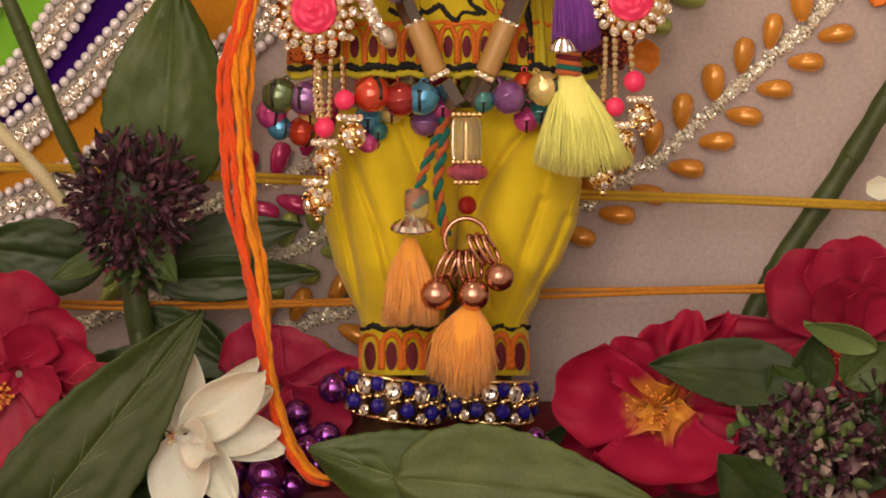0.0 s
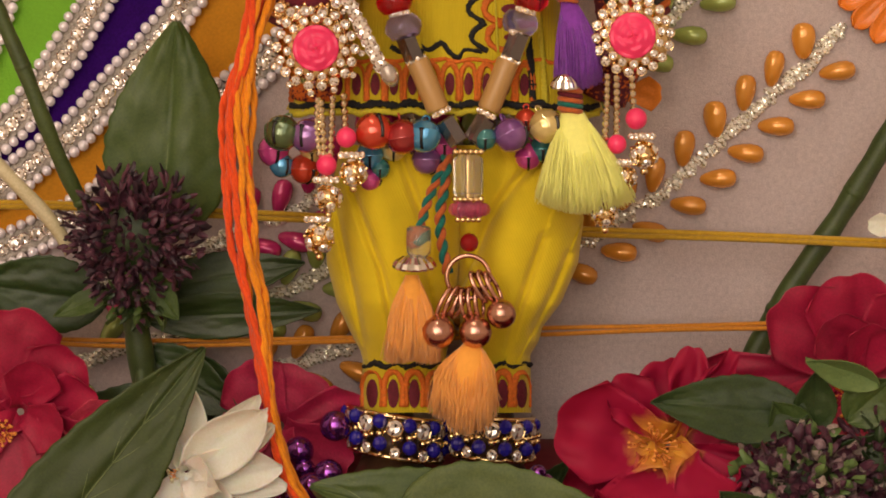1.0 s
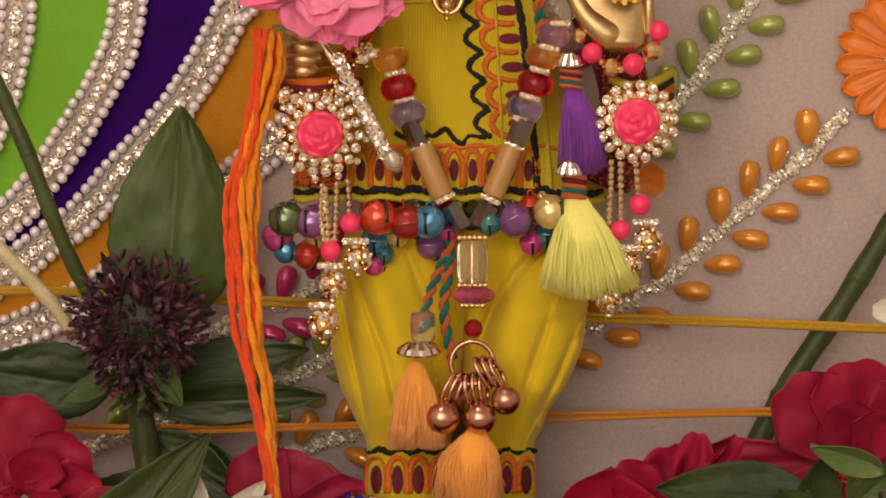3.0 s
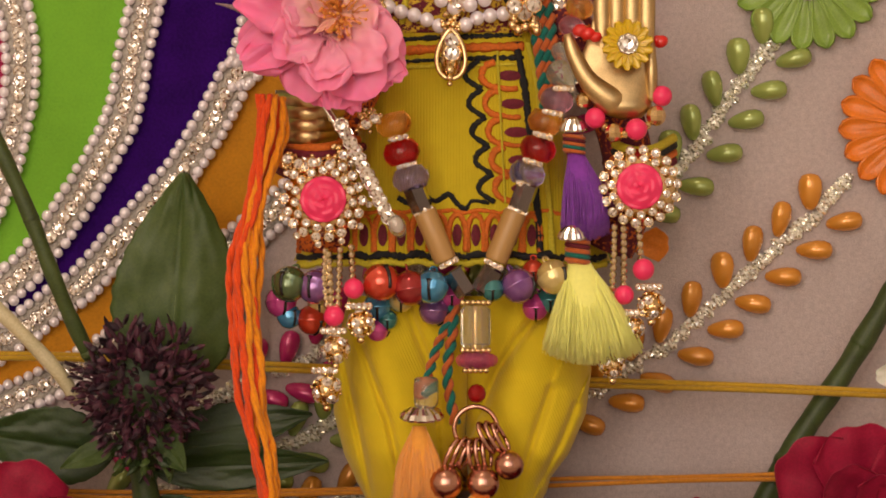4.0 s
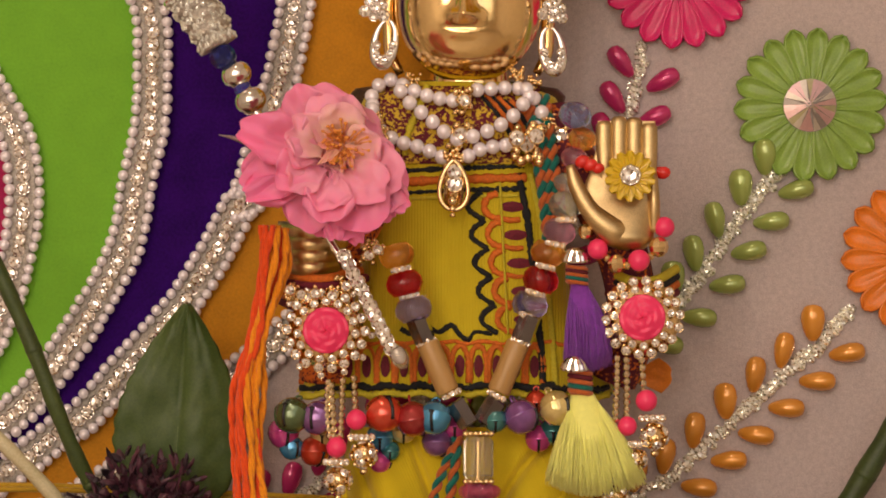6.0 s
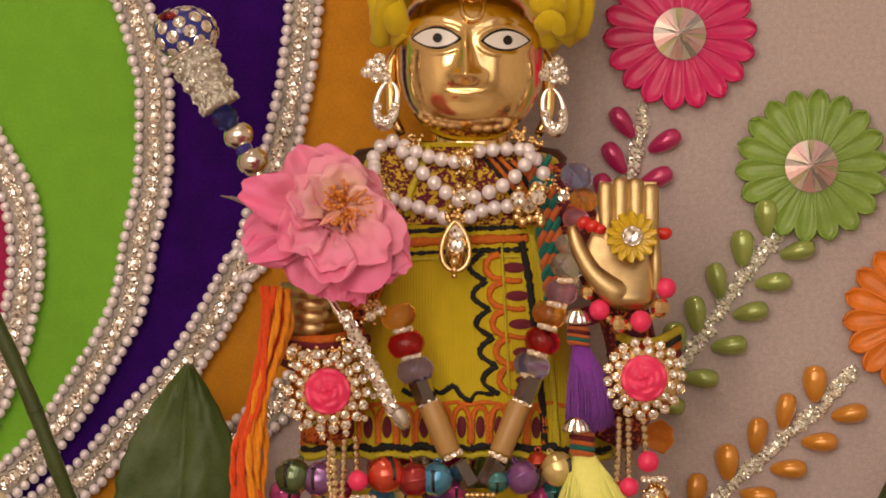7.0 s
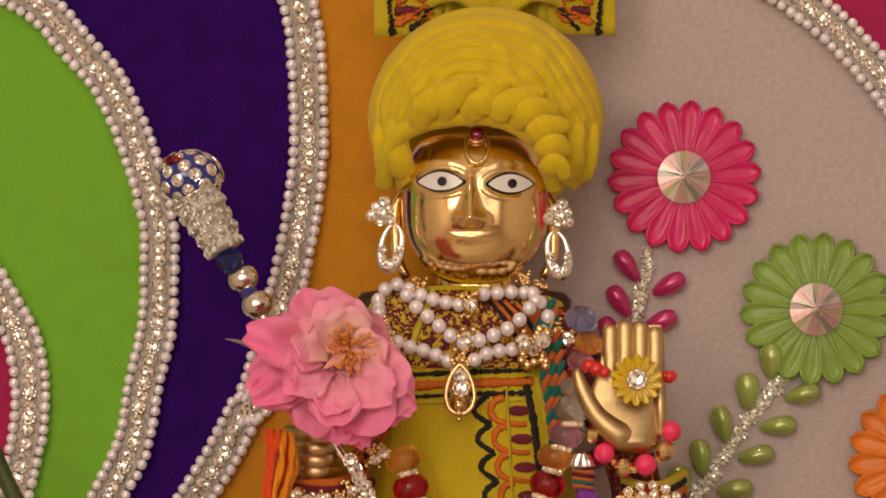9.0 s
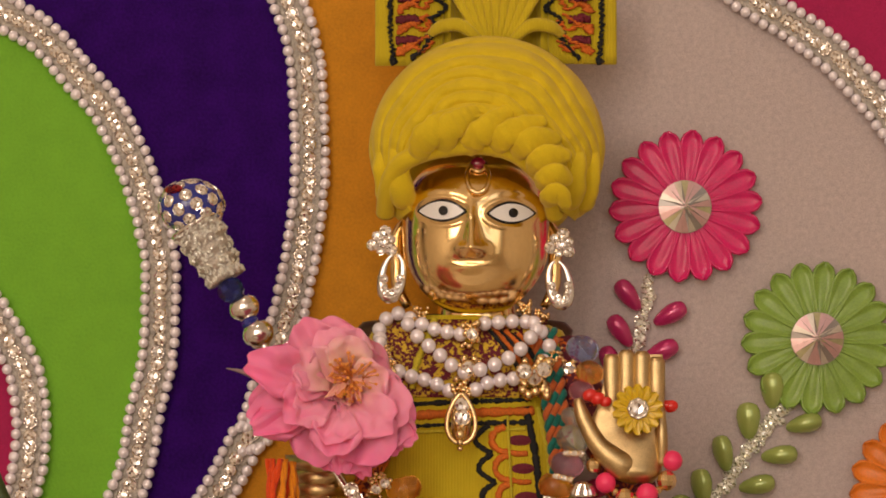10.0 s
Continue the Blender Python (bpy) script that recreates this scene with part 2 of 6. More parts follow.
# cream top acts as an added reflector for the lower face
part("tabletop", [block(-0.7, 0.7, -0.3, 0.4, -0.03, 0.0)], TABLE_BOUNCE, table, smooth=False)
for sx in (-0.65, 0.65):
    for sy in (-0.25, 0.35):
        part("leg", [block(sx - 0.03, sx + 0.03, sy - 0.03, sy + 0.03, -0.75, -0.03)], WOOD, table, smooth=False)

# ---- backdrop of cloth and velvet panels ----
BACK = 0.055
solo("backdrop", [block(-0.55, 0.55, BACK, BACK + 0.02, 0.0, 0.62)], SATIN, "upright board covered in ivory satin cloth", "backdrop", kind="structure", smooth=False)
LINE_A = [(-909, 548), (-849, 468), (-804, 398), (-761, 323), (-744, 238), (-749, 148), (-767, 68), (-789, -2), (-829, -82), (-909, -162)]
LINE_B = [(-885, 1014), (-795, 954), (-730, 914), (-676, 854), (-616, 784), (-576, 709), (-545, 624), (-519, 524), (-517, 434), (-522, 334), (-544, 234), (-563, 128), (-608, 38), (-663, -52), (-718, -127), (-773, -182), (-854, -236)]
LINE_C = [(-319, 1084), (-294, 984), (-269, 909), (-258, 834), (-253, 734), (-253, 654), (-263, 554), (-281, 454), (-304, 364), (-329, 274), (-353, 199), (-362, 198), (-402, 118), (-452, 38), (-507, -32), (-572, -102), (-632, -172), (-683, -207), (-753, -262), (-843, -322)]
LINE_D = [(71, 1124), (71, 874), (61, 574), (1, 374), (-89, 188), (-179, 68), (-264, -17), (-324, -72), (-379, -117), (-457, -187), (-577, -282), (-667, -337), (-777, -387), (-867, -422)]
LINE_E = [(401, 1084), (536, 984), (631, 922), (701, 862), (769, 784), (861, 654), (921, 514)]
for name, line, y, mat, words in (("orange_velvet_cloth", LINE_D, BACK - 0.0012, ORANGE_FELT, "orange velvet panel on the ivory backdrop"),
                                  ("purple_velvet_cloth", LINE_C, BACK - 0.0024, PURPLE_FELT, "deep purple velvet panel on the backdrop"),
                                  ("green_velvet_cloth", LINE_B, BACK - 0.0036, GREEN_FELT, "bright green velvet panel on the backdrop"),
                                  ("magenta_velvet_cloth", LINE_A, BACK - 0.0048, MAGENTA_FELT, "magenta velvet panel on the backdrop")):
    edge = [tuple(p) for p in spline(line, 12)]
    solo(name, [slab(edge + [(-1500, edge[-1][1]), (-1500, edge[0][1])], y, 0.0011)], mat, words, "velvet panel", "velvet panels", smooth=False)
edge = [tuple(p) for p in spline(LINE_E, 12)]
solo("magenta_velvet_cloth", [slab(edge + [(1500, edge[-1][1]), (1500, 1500), (edge[0][0], 1500)], BACK - 0.0012, 0.0011)], MAGENTA_FELT, "magenta velvet panel at the ivory cloth's edge", "velvet panel", "velvet panels", smooth=False)

# ---- trims of pearls and stones ----
PEARL_MESH = mesh("pearl", [ball(1.0, 12, 7)], PEARL)


def gem(r=1.0, sides=8, tall=0.34, cup=True):
    """A cut stone along z: a shallow table, a ring of crown facets, some in material 2 as painted shade, and, as
    material 1, its metal cup with a raised rim.
    """
    verts = [Vector((0, 0, 0.72 * tall * r))]
    for reach, height, turn in ((0.56, tall, 0.0), (0.98, 0.12, 0.5)):
        for k in range(sides):
            a = 2 * math.pi * (k + turn) / sides
            verts.append(Vector((r * reach * math.cos(a), r * reach * math.sin(a), r * height)))
    # 0 bright, 2 dark: the stone's brilliance is put into facet colours
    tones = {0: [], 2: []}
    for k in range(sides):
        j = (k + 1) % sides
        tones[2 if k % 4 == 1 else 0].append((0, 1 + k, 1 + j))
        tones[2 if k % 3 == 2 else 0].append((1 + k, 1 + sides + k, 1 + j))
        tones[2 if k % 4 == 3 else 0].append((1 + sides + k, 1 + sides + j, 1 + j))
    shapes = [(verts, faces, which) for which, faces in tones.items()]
    if cup:
        shapes.append((*lathe([(0.7 * r, -0.3 * r), (1.1 * r, 0.0), (1.14 * r, 0.12 * r), (1.06 * r, 0.2 * r), (0.96 * r, 0.14 * r)], sides), 1))
    return shapes


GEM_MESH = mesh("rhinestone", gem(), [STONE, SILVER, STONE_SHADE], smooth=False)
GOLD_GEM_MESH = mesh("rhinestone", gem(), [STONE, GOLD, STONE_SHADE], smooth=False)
rng = random.Random(4)


def jitter_front(p, r, tilt=0.25):
    return towards(p, Vector((rng.uniform(-tilt, tilt), -1, rng.uniform(-tilt, tilt))), r) @ pose(0, 0, 0, 0, 0, rng.uniform(0, 90))


def trim(line, y, words):
    """A braid of two pearl rows with a row of stones between them."""
    root = thing("pearl_trim", at(line[len(line) // 2], y), words, "trim", "pearl trims")
    mid = spline(line, 6)
    way = np.gradient(mid, axis=0)
    way /= np.linalg.norm(way, axis=1)[:, None]
    out = np.stack([way[:, 1], -way[:, 0]], 1)
    part("braid", [tube([at(p, y) for p in spline(line, 20)], 26 * UNIT, 8, 0.06)], SILVER_CLOTH, root, "silvery braid under the stones")
    for off in (-27, 27):
        for p in spline(mid + off * out, 19.6):
            if -1000 < p[1] < 1100 and -860 < p[0] < 860:
                r = 10.2 * rng.uniform(0.92, 1.06)
                piece("pearl", PEARL_MESH, root, Matrix.Translation(at(p + np.array([rng.uniform(-1.2, 1.2), rng.uniform(-1, 1)]), y - 0.0012)) @ Matrix.Scale(r * UNIT, 4))
    for p in spline(mid, 22):
        if -1000 < p[1] < 1100 and -860 < p[0] < 860:
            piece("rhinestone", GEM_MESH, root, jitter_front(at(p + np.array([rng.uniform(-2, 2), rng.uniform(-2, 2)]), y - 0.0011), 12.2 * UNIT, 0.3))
    return root


SILVER_CLOTH = material("silver_braid", (0.55, 0.50, 0.44), 0.5, 0.5, mottle=0.3, size=900, bump=0.8, fine=3000)
for line, y in ((LINE_A, BACK - 0.0055), (LINE_B, BACK - 0.0045), (LINE_C, BACK - 0.0032), (LINE_D, BACK - 0.002), (LINE_E, BACK - 0.002)):
    trim(line, y, "braid of white pearls and clear stones on the backdrop")

# ---- flowers and beads sewn to the backdrop ----


def petal_grid(length, width, cup=0.0, curl=0.0, ruffle=0.0, blunt=0.6, seed=0, rows=9, cols=7, neck=0.15, fold=0.0, broad=False, tip=0.75):
    """A petal or leaf along +z from the origin, its face towards -y; cup lifts the sides, curl bends the tip forwards."""
    grid = []
    for i in range(rows):
        s = 1 - (1 - i / (rows - 1)) ** 1.5 if broad else i / (rows - 1)
        half = width / 2 * (max(neck, s**0.55) * (1 - 0.22 * s**4) if broad else max(neck * (1 - s), math.sin(math.pi * min(1, s**blunt * 0.97 + 0.015)) ** tip))
        row = []
        for j in range(cols):
            w = 2 * j / (cols - 1) - 1
            n = noise.noise(Vector((3 * s + seed * 7.3, 2 * w + seed * 3.1, seed))) * ruffle * length * (0.3 + s)
            row.append(Vector((half * w, -(cup * width * w * w + curl * length * s * s + fold * width * abs(w)) - n, length * s * (1 - (0.34 * abs(w) ** 2.3 * s**3 + 0.05 * math.exp(-((w / 0.22) ** 2)) * s**6 if broad else 0)))))
        grid.append(row)
    return sheet(grid)


def daisy(name, centre, r, mat, words, y):
    root = thing(name, at(centre, y), words, "flower ornament", "flower ornaments")
    grid = []
    for i in range(13):
        s = i / 12
        half = 0.178 * r * (0.5 + 0.5 * s**0.9) * math.sqrt(max(0.02, 1 - max(0, (s - 0.66) / 0.34) ** 2))
        row = []
        for w in np.linspace(-1, 1, 11):
            rim = 0.05 * r * abs(w) ** 2.0 * (0.4 + 0.6 * s) + 0.05 * r * max(0, (s - 0.78) / 0.22) ** 2
            spine = 0.016 * r * math.exp(-((w / 0.16) ** 2)) * (1 - s * s)
            row.append(Vector((half * w, -0.06 * r * (1 - s * s * 0.6) - rim - spine, 0.26 * r + 0.74 * r * s)))
        grid.append(row)
    data = mesh("petal", [sheet(grid)], mat, solid=0.0008)
    for k in range(18):
        piece("petal", data, root, Matrix.Translation(at(centre, y - 0.002)) @ pose(0, 0, 0, 0, 20 * k + 6, 0))
    part("back", [moved(lathe([(0.6 * r, -0.002), (0.62 * r, 0), (0.3 * r, 0.004)], 20), towards(at(centre, y - 0.001), FRONT))], mat, root)
    # reflections in the clear disc are painted as alternating facet tones
    disc, tones = [], 22
    for k in range(tones):
        a, b = 2 * math.pi * k / tones, 2 * math.pi * (k + 1) / tones
        q = 0.34 * r
        disc.append(([Vector((0.03 * r * math.cos(3.7 * k), 0.03 * r * math.sin(2.3 * k), 0.075 * r)), Vector((q * math.cos(a), q * math.sin(a), 0.015 * r)), Vector((q * math.cos(b), q * math.sin(b), 0.015 * r))], [(0, 1, 2)], (0, 1, 2, 0, 3, 1)[(k * 5 + k // 4) % 6]))
    disc.append((*lathe([(0.345 * r, -0.03 * r), (0.345 * r, 0.012 * r)], 28), 3))
    part("crystal", [(*moved(s, towards(at(centre, y - 0.0055), FRONT)), s[2]) for s in disc], [CRYSTAL_ROSE, CRYSTAL, CRYSTAL_OLIVE, CRYSTAL_DARK], root, "faceted clear crystal disc, its reflections put into facet colours", smooth=False)


# four tones of one clear crystal, standing in for its reflections
CRYSTAL = material("crystal_champagne", (0.50, 0.43, 0.34), 0.3, 0.5, mottle=0.1, Coat_Weight=1.0)
CRYSTAL_ROSE = material("crystal_rose", (0.52, 0.30, 0.28), 0.3, 0.5, mottle=0.1, Coat_Weight=1.0)
CRYSTAL_OLIVE = material("crystal_olive", (0.36, 0.32, 0.16), 0.3, 0.5, mottle=0.1, Coat_Weight=1.0)
CRYSTAL_DARK = material("crystal_smoke", (0.24, 0.20, 0.17), 0.3, 0.5, mottle=0.1, Coat_Weight=1.0)
PLASTIC_PINK = material("magenta_plastic", (0.70, 0.010, 0.15), 0.45, mottle=0.12, size=150, Coat_Weight=0.45, Coat_Roughness=0.12, Specular_IOR_Level=0.25, bump=0.05, fine=1500)
PLASTIC_GREEN = material("green_plastic", (0.24, 0.39, 0.06), 0.45, mottle=0.12, size=150, Coat_Weight=0.45, Coat_Roughness=0.12, Specular_IOR_Level=0.25, bump=0.05, fine=1500)
PLASTIC_ORANGE = material("orange_plastic", (0.80, 0.21, 0.014), 0.45, mottle=0.12, size=150, Coat_Weight=0.45, Coat_Roughness=0.12, Specular_IOR_Level=0.25, bump=0.05, fine=1500)
DROP_ORANGE, DROP_GREEN, DROP_PINK = pearly("orange_pearl_drop", (0.80, 0.34, 0.045)), pearly("green_pearl_drop", (0.37, 0.47, 0.12)), pearly("magenta_pearl_drop", (0.58, 0.03, 0.18))
daisy("magenta_flower_ornament", (415, 609), 143 * UNIT, PLASTIC_PINK, "glossy magenta plastic flower with a crystal centre on ivory cloth", BACK)
daisy("green_flower_ornament", (648, 374), 143 * UNIT, PLASTIC_GREEN, "glossy green plastic flower with a crystal centre on ivory cloth", BACK)
daisy("orange_flower_ornament", (837, 108), 143 * UNIT, PLASTIC_ORANGE, "glossy orange plastic flower on the ivory cloth", BACK)
DROP = [(0.05, -1.0), (0.3, -0.93), (0.55, -0.65), (0.76, -0.2), (0.86, 0.2), (0.8, 0.6), (0.6, 0.88), (0.3, 0.99), (0.03, 1.02)]


def sprig(line, mat, words, y, first, pitch, lag, bare=-330):
    """A glittering cord with pairs of drop beads like leaves."""
    root = thing("beaded_sprig", at(line[0], y), words, "sprig ornament", "beaded sprigs")
    cord, r = [], random.Random(first)
    for p in spline(line, 6.0):
        for k in range(3):
            q = at(p + np.array([r.uniform(-9, 9), r.uniform(-9, 9)]), y - r.uniform(0.0003, 0.0018))
            m = towards(q, Vector((r.uniform(-0.7, 0.7), -1, r.uniform(-0.7, 0.7))), r.uniform(6, 11) * UNIT)
            cord += [(*moved(s, m), s[2]) for s in gem(1.0, 6, 0.6, False)]
    part("glitter_cord", cord, [GLITTER, SILVER, GLITTER_SHADE], root, "cord of glittering silvery stones", smooth=False)
    data = mesh("drop_bead", [lathe(DROP, 16)], mat)
    mid = spline(line, 4.0)
    run = np.r_[0, np.cumsum(np.linalg.norm(np.diff(mid, axis=0), axis=1))]
    s, n = first, 0
    while s < run[-1]:
        for side in (1, -1):
            i = int(np.searchsorted(run, min(run[-1] - 1, s + (0 if side > 0 else lag))))
            i = min(max(i, 1), len(mid) - 2)
            if mid[i][0] < bare and (n + side) % 3:
                continue
            w = (mid[i + 1] - mid[i - 1]) / np.linalg.norm(mid[i + 1] - mid[i - 1])
            p = mid[i] + (34 if side > 0 else -46) * np.array([-w[1], w[0]]) + r.uniform(-2, 2)
            a = math.atan2(w[1], w[0]) + side * radians(44 + r.uniform(-7, 7))
            m = towards(at(p, y - 0.0032), (math.cos(a), -0.08, math.sin(a))) @ Matrix.Diagonal((27 * UNIT, 22 * UNIT, 34 * UNIT, 1)) 
            piece("drop_bead", data, root, m)
        s, n = s + pitch, n + 1
    return root


# dull copy of the glitter stone, painting shade on alternate facets
GLITTER_SHADE = material("glitter_painted_shade", (0.68, 0.66, 0.48), 0.1, 0.7, mottle=0.2, Coat_Weight=1.0)
GLITTER = material("glitter_stone", (1.0, 0.99, 0.86), 0.08, 0.35, mottle=0.1, Coat_Weight=1.0)
sprig([(-414, -648), (-274, -594), (-154, -554), (36, -476), (266, -368), (326, -328), (416, -271), (536, -161), (656, -56), (718, 9)], DROP_ORANGE, "sprig of orange pearl drops along a glitter cord", BACK, 59, 71, 5)
sprig([(-764, -616), (-654, -588), (-564, -561), (-414, -521), (-244, -446), (-184, -408), (123, -162), (403, 18), (513, 158), (593, 260), (599, 268)], DROP_GREEN, "sprig of green pearl drops along a glitter cord", BACK, 66, 69, -12)
sprig([(-824, -526), (-744, -501), (-564, -446), (-384, -371), (-304, -328), (-219, -294), (123, 18), (291, 274), (331, 374), (354, 482)], DROP_PINK, "sprig of magenta pearl drops along a glitter cord", BACK, 16, 66, -14)

# ---- the figure ----


class Loft:
    """A body from rows of (left, right, height, depth) in the drawing, rounded in plan about the plane y."""

    def __init__(self, rows, y, power=2.4, ripple=None):
        self.rows, self.y0, self.power, self.ripple = sorted(rows, key=lambda r: r[2]), y, power, ripple

    def row(self, v):
        hs = [r[2] for r in self.rows]
        return [float(np.interp(v, hs, [r[k] for r in self.rows])) for k in (0, 1, 3)]

    def y(self, p, lift=0.0):
        l, r, d = self.row(p[1])
        t = min(0.985, abs((p[0] - (l + r) / 2) / ((r - l) / 2)))
        wave = self.ripple(p) if self.ripple else 0.0
        return self.y0 - d * (1 - t**self.power) ** (1 / self.power) - wave - lift

    def shape(self, steps=40, sides=64):
        top, low = self.rows[-1][2], self.rows[0][2]
        out = []
        for v in np.linspace(low, top, steps):
            l, r, d = self.row(v)
            ring = []
            for k in range(sides + 1):
                a = 2 * math.pi * k / sides
                c, s = math.cos(a), math.sin(a)
                u = (l + r) / 2 + (r - l) / 2 * math.copysign(abs(c) ** (2 / self.power), c)
                y = self.y0 + d * math.copysign(abs(s) ** (2 / self.power), s)
                if self.ripple and s < 0:
                    y -= self.ripple((u, v)) * min(1, 3 * abs(s))
                ring.append(at((u, v), y))
            out.append(ring)
        return sheet(out)


def superface(cx, cv, hw, hv, y, depth, features, rings=44, sides=110, power=2.3, bluff=2.3):
    """A head: an outline filled with a rounded front that carries features, and a rounded back."""
    def front(u, v):
        q = min(1.0, (abs(u / hw) ** power + abs(v / hv) ** (bluff if v > 0 else power)))
        return y - depth * max(0.0, 1 - q) ** 0.42 - features(u, v)
    verts, faces = [at((cx, cv), front(0, 0))], []
    for i in range(1, rings + 1):
        s = math.sin(math.pi / 2 * i / rings)
        for k in range(sides):
            a = 2 * math.pi * k / sides
            c, n = math.cos(a), math.sin(a)
            u, v = hw * s * math.copysign(abs(c) ** (2 / power), c), hv * s * math.copysign(abs(n) ** (2 / power), n)
            if v < 0:
                u *= 1 - 0.26 * (abs(v) / hv) ** 2.2
            verts.append(at((cx + u, cv + v), front(u, v)))
    for k in range(sides):
        j = (k + 1) % sides
        faces.append((0, 1 + k, 1 + j))
        for i in range(rings - 1):
            faces.append((1 + i * sides + k, 1 + i * sides + j, 1 + (i + 1) * sides + j, 1 + (i + 1) * sides + k))
    n = len(verts)
    last = 1 + (rings - 1) * sides
    for i in range(1, 8):
        f = math.cos(math.pi / 2 * i / 8)
        for k in range(sides):
            p = verts[last + k]
            c = at((cx, cv), y)
            verts.append(Vector((c.x + (p.x - c.x) * f, y + depth * math.sin(math.pi / 2 * i / 8), c.z + (p.z - c.z) * f)))
    for i in range(7):
        base = last if i == 0 else n + (i - 1) * sides
        for k in range(sides):
            j = (k + 1) % sides
            faces.append((base + k, base + j, n + i * sides + j, n + i * sides + k))
    return (verts, faces), front


def bell_curve(x, s):
    return math.exp(-0.5 * (x / s) ** 2)


HEAD = (43, 559)


def features(u, v):
    h, s = 0.0, max(0.0, min(1.0, (82 - v) / 104))
    fade = 1.0 if v > -24 else max(0.0, (v + 40) / 16)
    h += 0.0060 * s**1.3 * bell_curve(u + 8, 4.0 + 7.5 * s**2.2) * fade          # nose
    h += 0.0017 * bell_curve(v + 25, 8) * (bell_curve(u - 12, 8) + bell_curve(u + 28, 8))
    smile = 0.0045 * (u + 8) ** 2
    h += 0.0004 * bell_curve(v + 40 - 0.3 * smile, 4.5) * bell_curve(u + 8, 20)   # lips and the line between them
    h += 0.0006 * bell_curve(v + 57 - 0.6 * smile, 6) * bell_curve(u + 8, 18)
    h -= 0.0005 * bell_curve(v + 47 - 0.5 * smile, 2.6) * bell_curve(u + 8, 20)
    h -= 0.0003 * bell_curve(v + 76, 8) * bell_curve(u + 8, 24)
    h += 0.0006 * bell_curve(v + 106, 22) * bell_curve(u + 6, 26)                 # chin
    for e, w in ((-61, 42), (64, 38)):                                            # lids, hollows and brows
        q = ((u - e) / 49) ** 2 + ((v - w) / 25) ** 2
        h += 0.0006 * math.exp(-(((q - 1.05) / 0.30) ** 2)) - 0.0006 * math.exp(-q * q)
        h += 0.0006 * bell_curve(u - e, 40) * bell_curve(v - 80 + 0.006 * (u - e) ** 2, 7)
    return h


head, face = superface(*HEAD, 131, 146, 0.014, 0.0275, features, rings=70, sides=160, power=2.5, bluff=3.6)
shapes = [(*head, 0)]


def face_patch(outline, lift, which):
    """A thin inlay that follows the face."""
    pts = [np.array(p) for p in outline]
    mid = sum(pts) / len(pts)
    rows = [[at(HEAD_AT(mid + (p - mid) * s), face(*(mid + (p - mid) * s)) - lift) for p in pts + pts[:1]] for s in (0.02, 0.35, 0.7, 1.0)]
    v, f = sheet(rows)
    return v, f, which


def HEAD_AT(p):
    return (HEAD[0] + p[0], HEAD[1] + p[1])


def almond(cx, cv, w, h):
    up = [(cx + w * t, cv + h * (1 - t * t) ** 0.9) for t in np.linspace(-1, 1, 17)]
    return up + [(cx + w * t, cv - 0.85 * h * (1 - t * t) ** 0.9) for t in np.linspace(1, -1, 17)[1:-1]]


for e, w in ((-61, 42), (64, 38)):
    shapes.append(face_patch(almond(e, w, 44, 21), 0.0004, 2))
    shapes.append(face_patch(almond(e, w, 40, 17.5), 0.0007, 1))
    shapes.append(face_patch([(e + 3 + 8.5 * math.cos(a), w + 1 + 8.5 * math.sin(a)) for a in np.linspace(0, 2 * math.pi, 20)[:-1]], 0.0010, 2))
# ears, neck, shoulders, trunk
for side, x in ((-1, 708), (1, 976)):
    ear = [(x - 799 + side * d, 974 - v) for d, v in ((-6, 390), (8, 420), (6, 470), (4, 510), (-14, 545))]
    shapes.append((*tube(path3(ear, 0.018, 12), np.interp(np.linspace(0, 1, len(path3(ear, 0.018, 12))), [0, 0.3, 0.7, 1], [7 * UNIT, 13 * UNIT, 12 * UNIT, 8 * UNIT]), 10), 0))
shapes.append((*Loft([(-30, 120, 380, 0.014), (-20, 110, 470, 0.013)], 0.018).shape(6, 24), 0))
shapes.append((*Loft([(-120, 180, 200, 0.012), (-150, 200, 330, 0.014), (-165, 212, 375, 0.013), (-172, 216, 392, 0.012), (-150, 195, 409, 0.01), (-60, 110, 418, 0.008)], 0.02, 3.5).shape(16, 32), 3))
# raised open hand
HAND_Y = -0.022
for x, top in ((1083, 618), (1109, 610), (1136, 612), (1162, 622)):
    line = path3([(x - 799, 974 - top - 10), (x - 799, 974 - 680), (x - 799 + (1125 - x) * 0.1, 974 - 760)], HAND_Y, 8)
    shapes.append((*tube(line, [(9 if i == 0 else 14.8) * UNIT for i in range(len(line))], 14, 0.62), 4))
shapes.append((*Loft([(309, 355, 119, 0.0035), (276, 371, 136, 0.0065), (250, 376, 172, 0.0048), (238, 377, 212, 0.0026), (256, 377, 250, 0.0016), (270, 376, 300, 0.0006), (272, 374, 346, 0.0004)], HAND_Y).shape(30, 40), 4))
shapes.append((*tube(path3([(372, 150), (372, 200), (368, 250)], [HAND_Y - 0.002, HAND_Y - 0.0032, HAND_Y - 0.002], 8), 10 * UNIT, 12), 4))
line = path3([(223, 268), (235, 229), (261, 184), (301, 149), (331, 134)], [HAND_Y - 0.004, HAND_Y - 0.004, HAND_Y - 0.004, HAND_Y - 0.003, HAND_Y], 8)
shapes.append((*tube(line, np.interp(np.linspace(0, 1, len(line)), [0, 0.15, 0.5, 0.8, 1], [7 * UNIT, 13 * UNIT, 17 * UNIT, 26 * UNIT, 20 * UNIT]), 16, 0.8), 4))
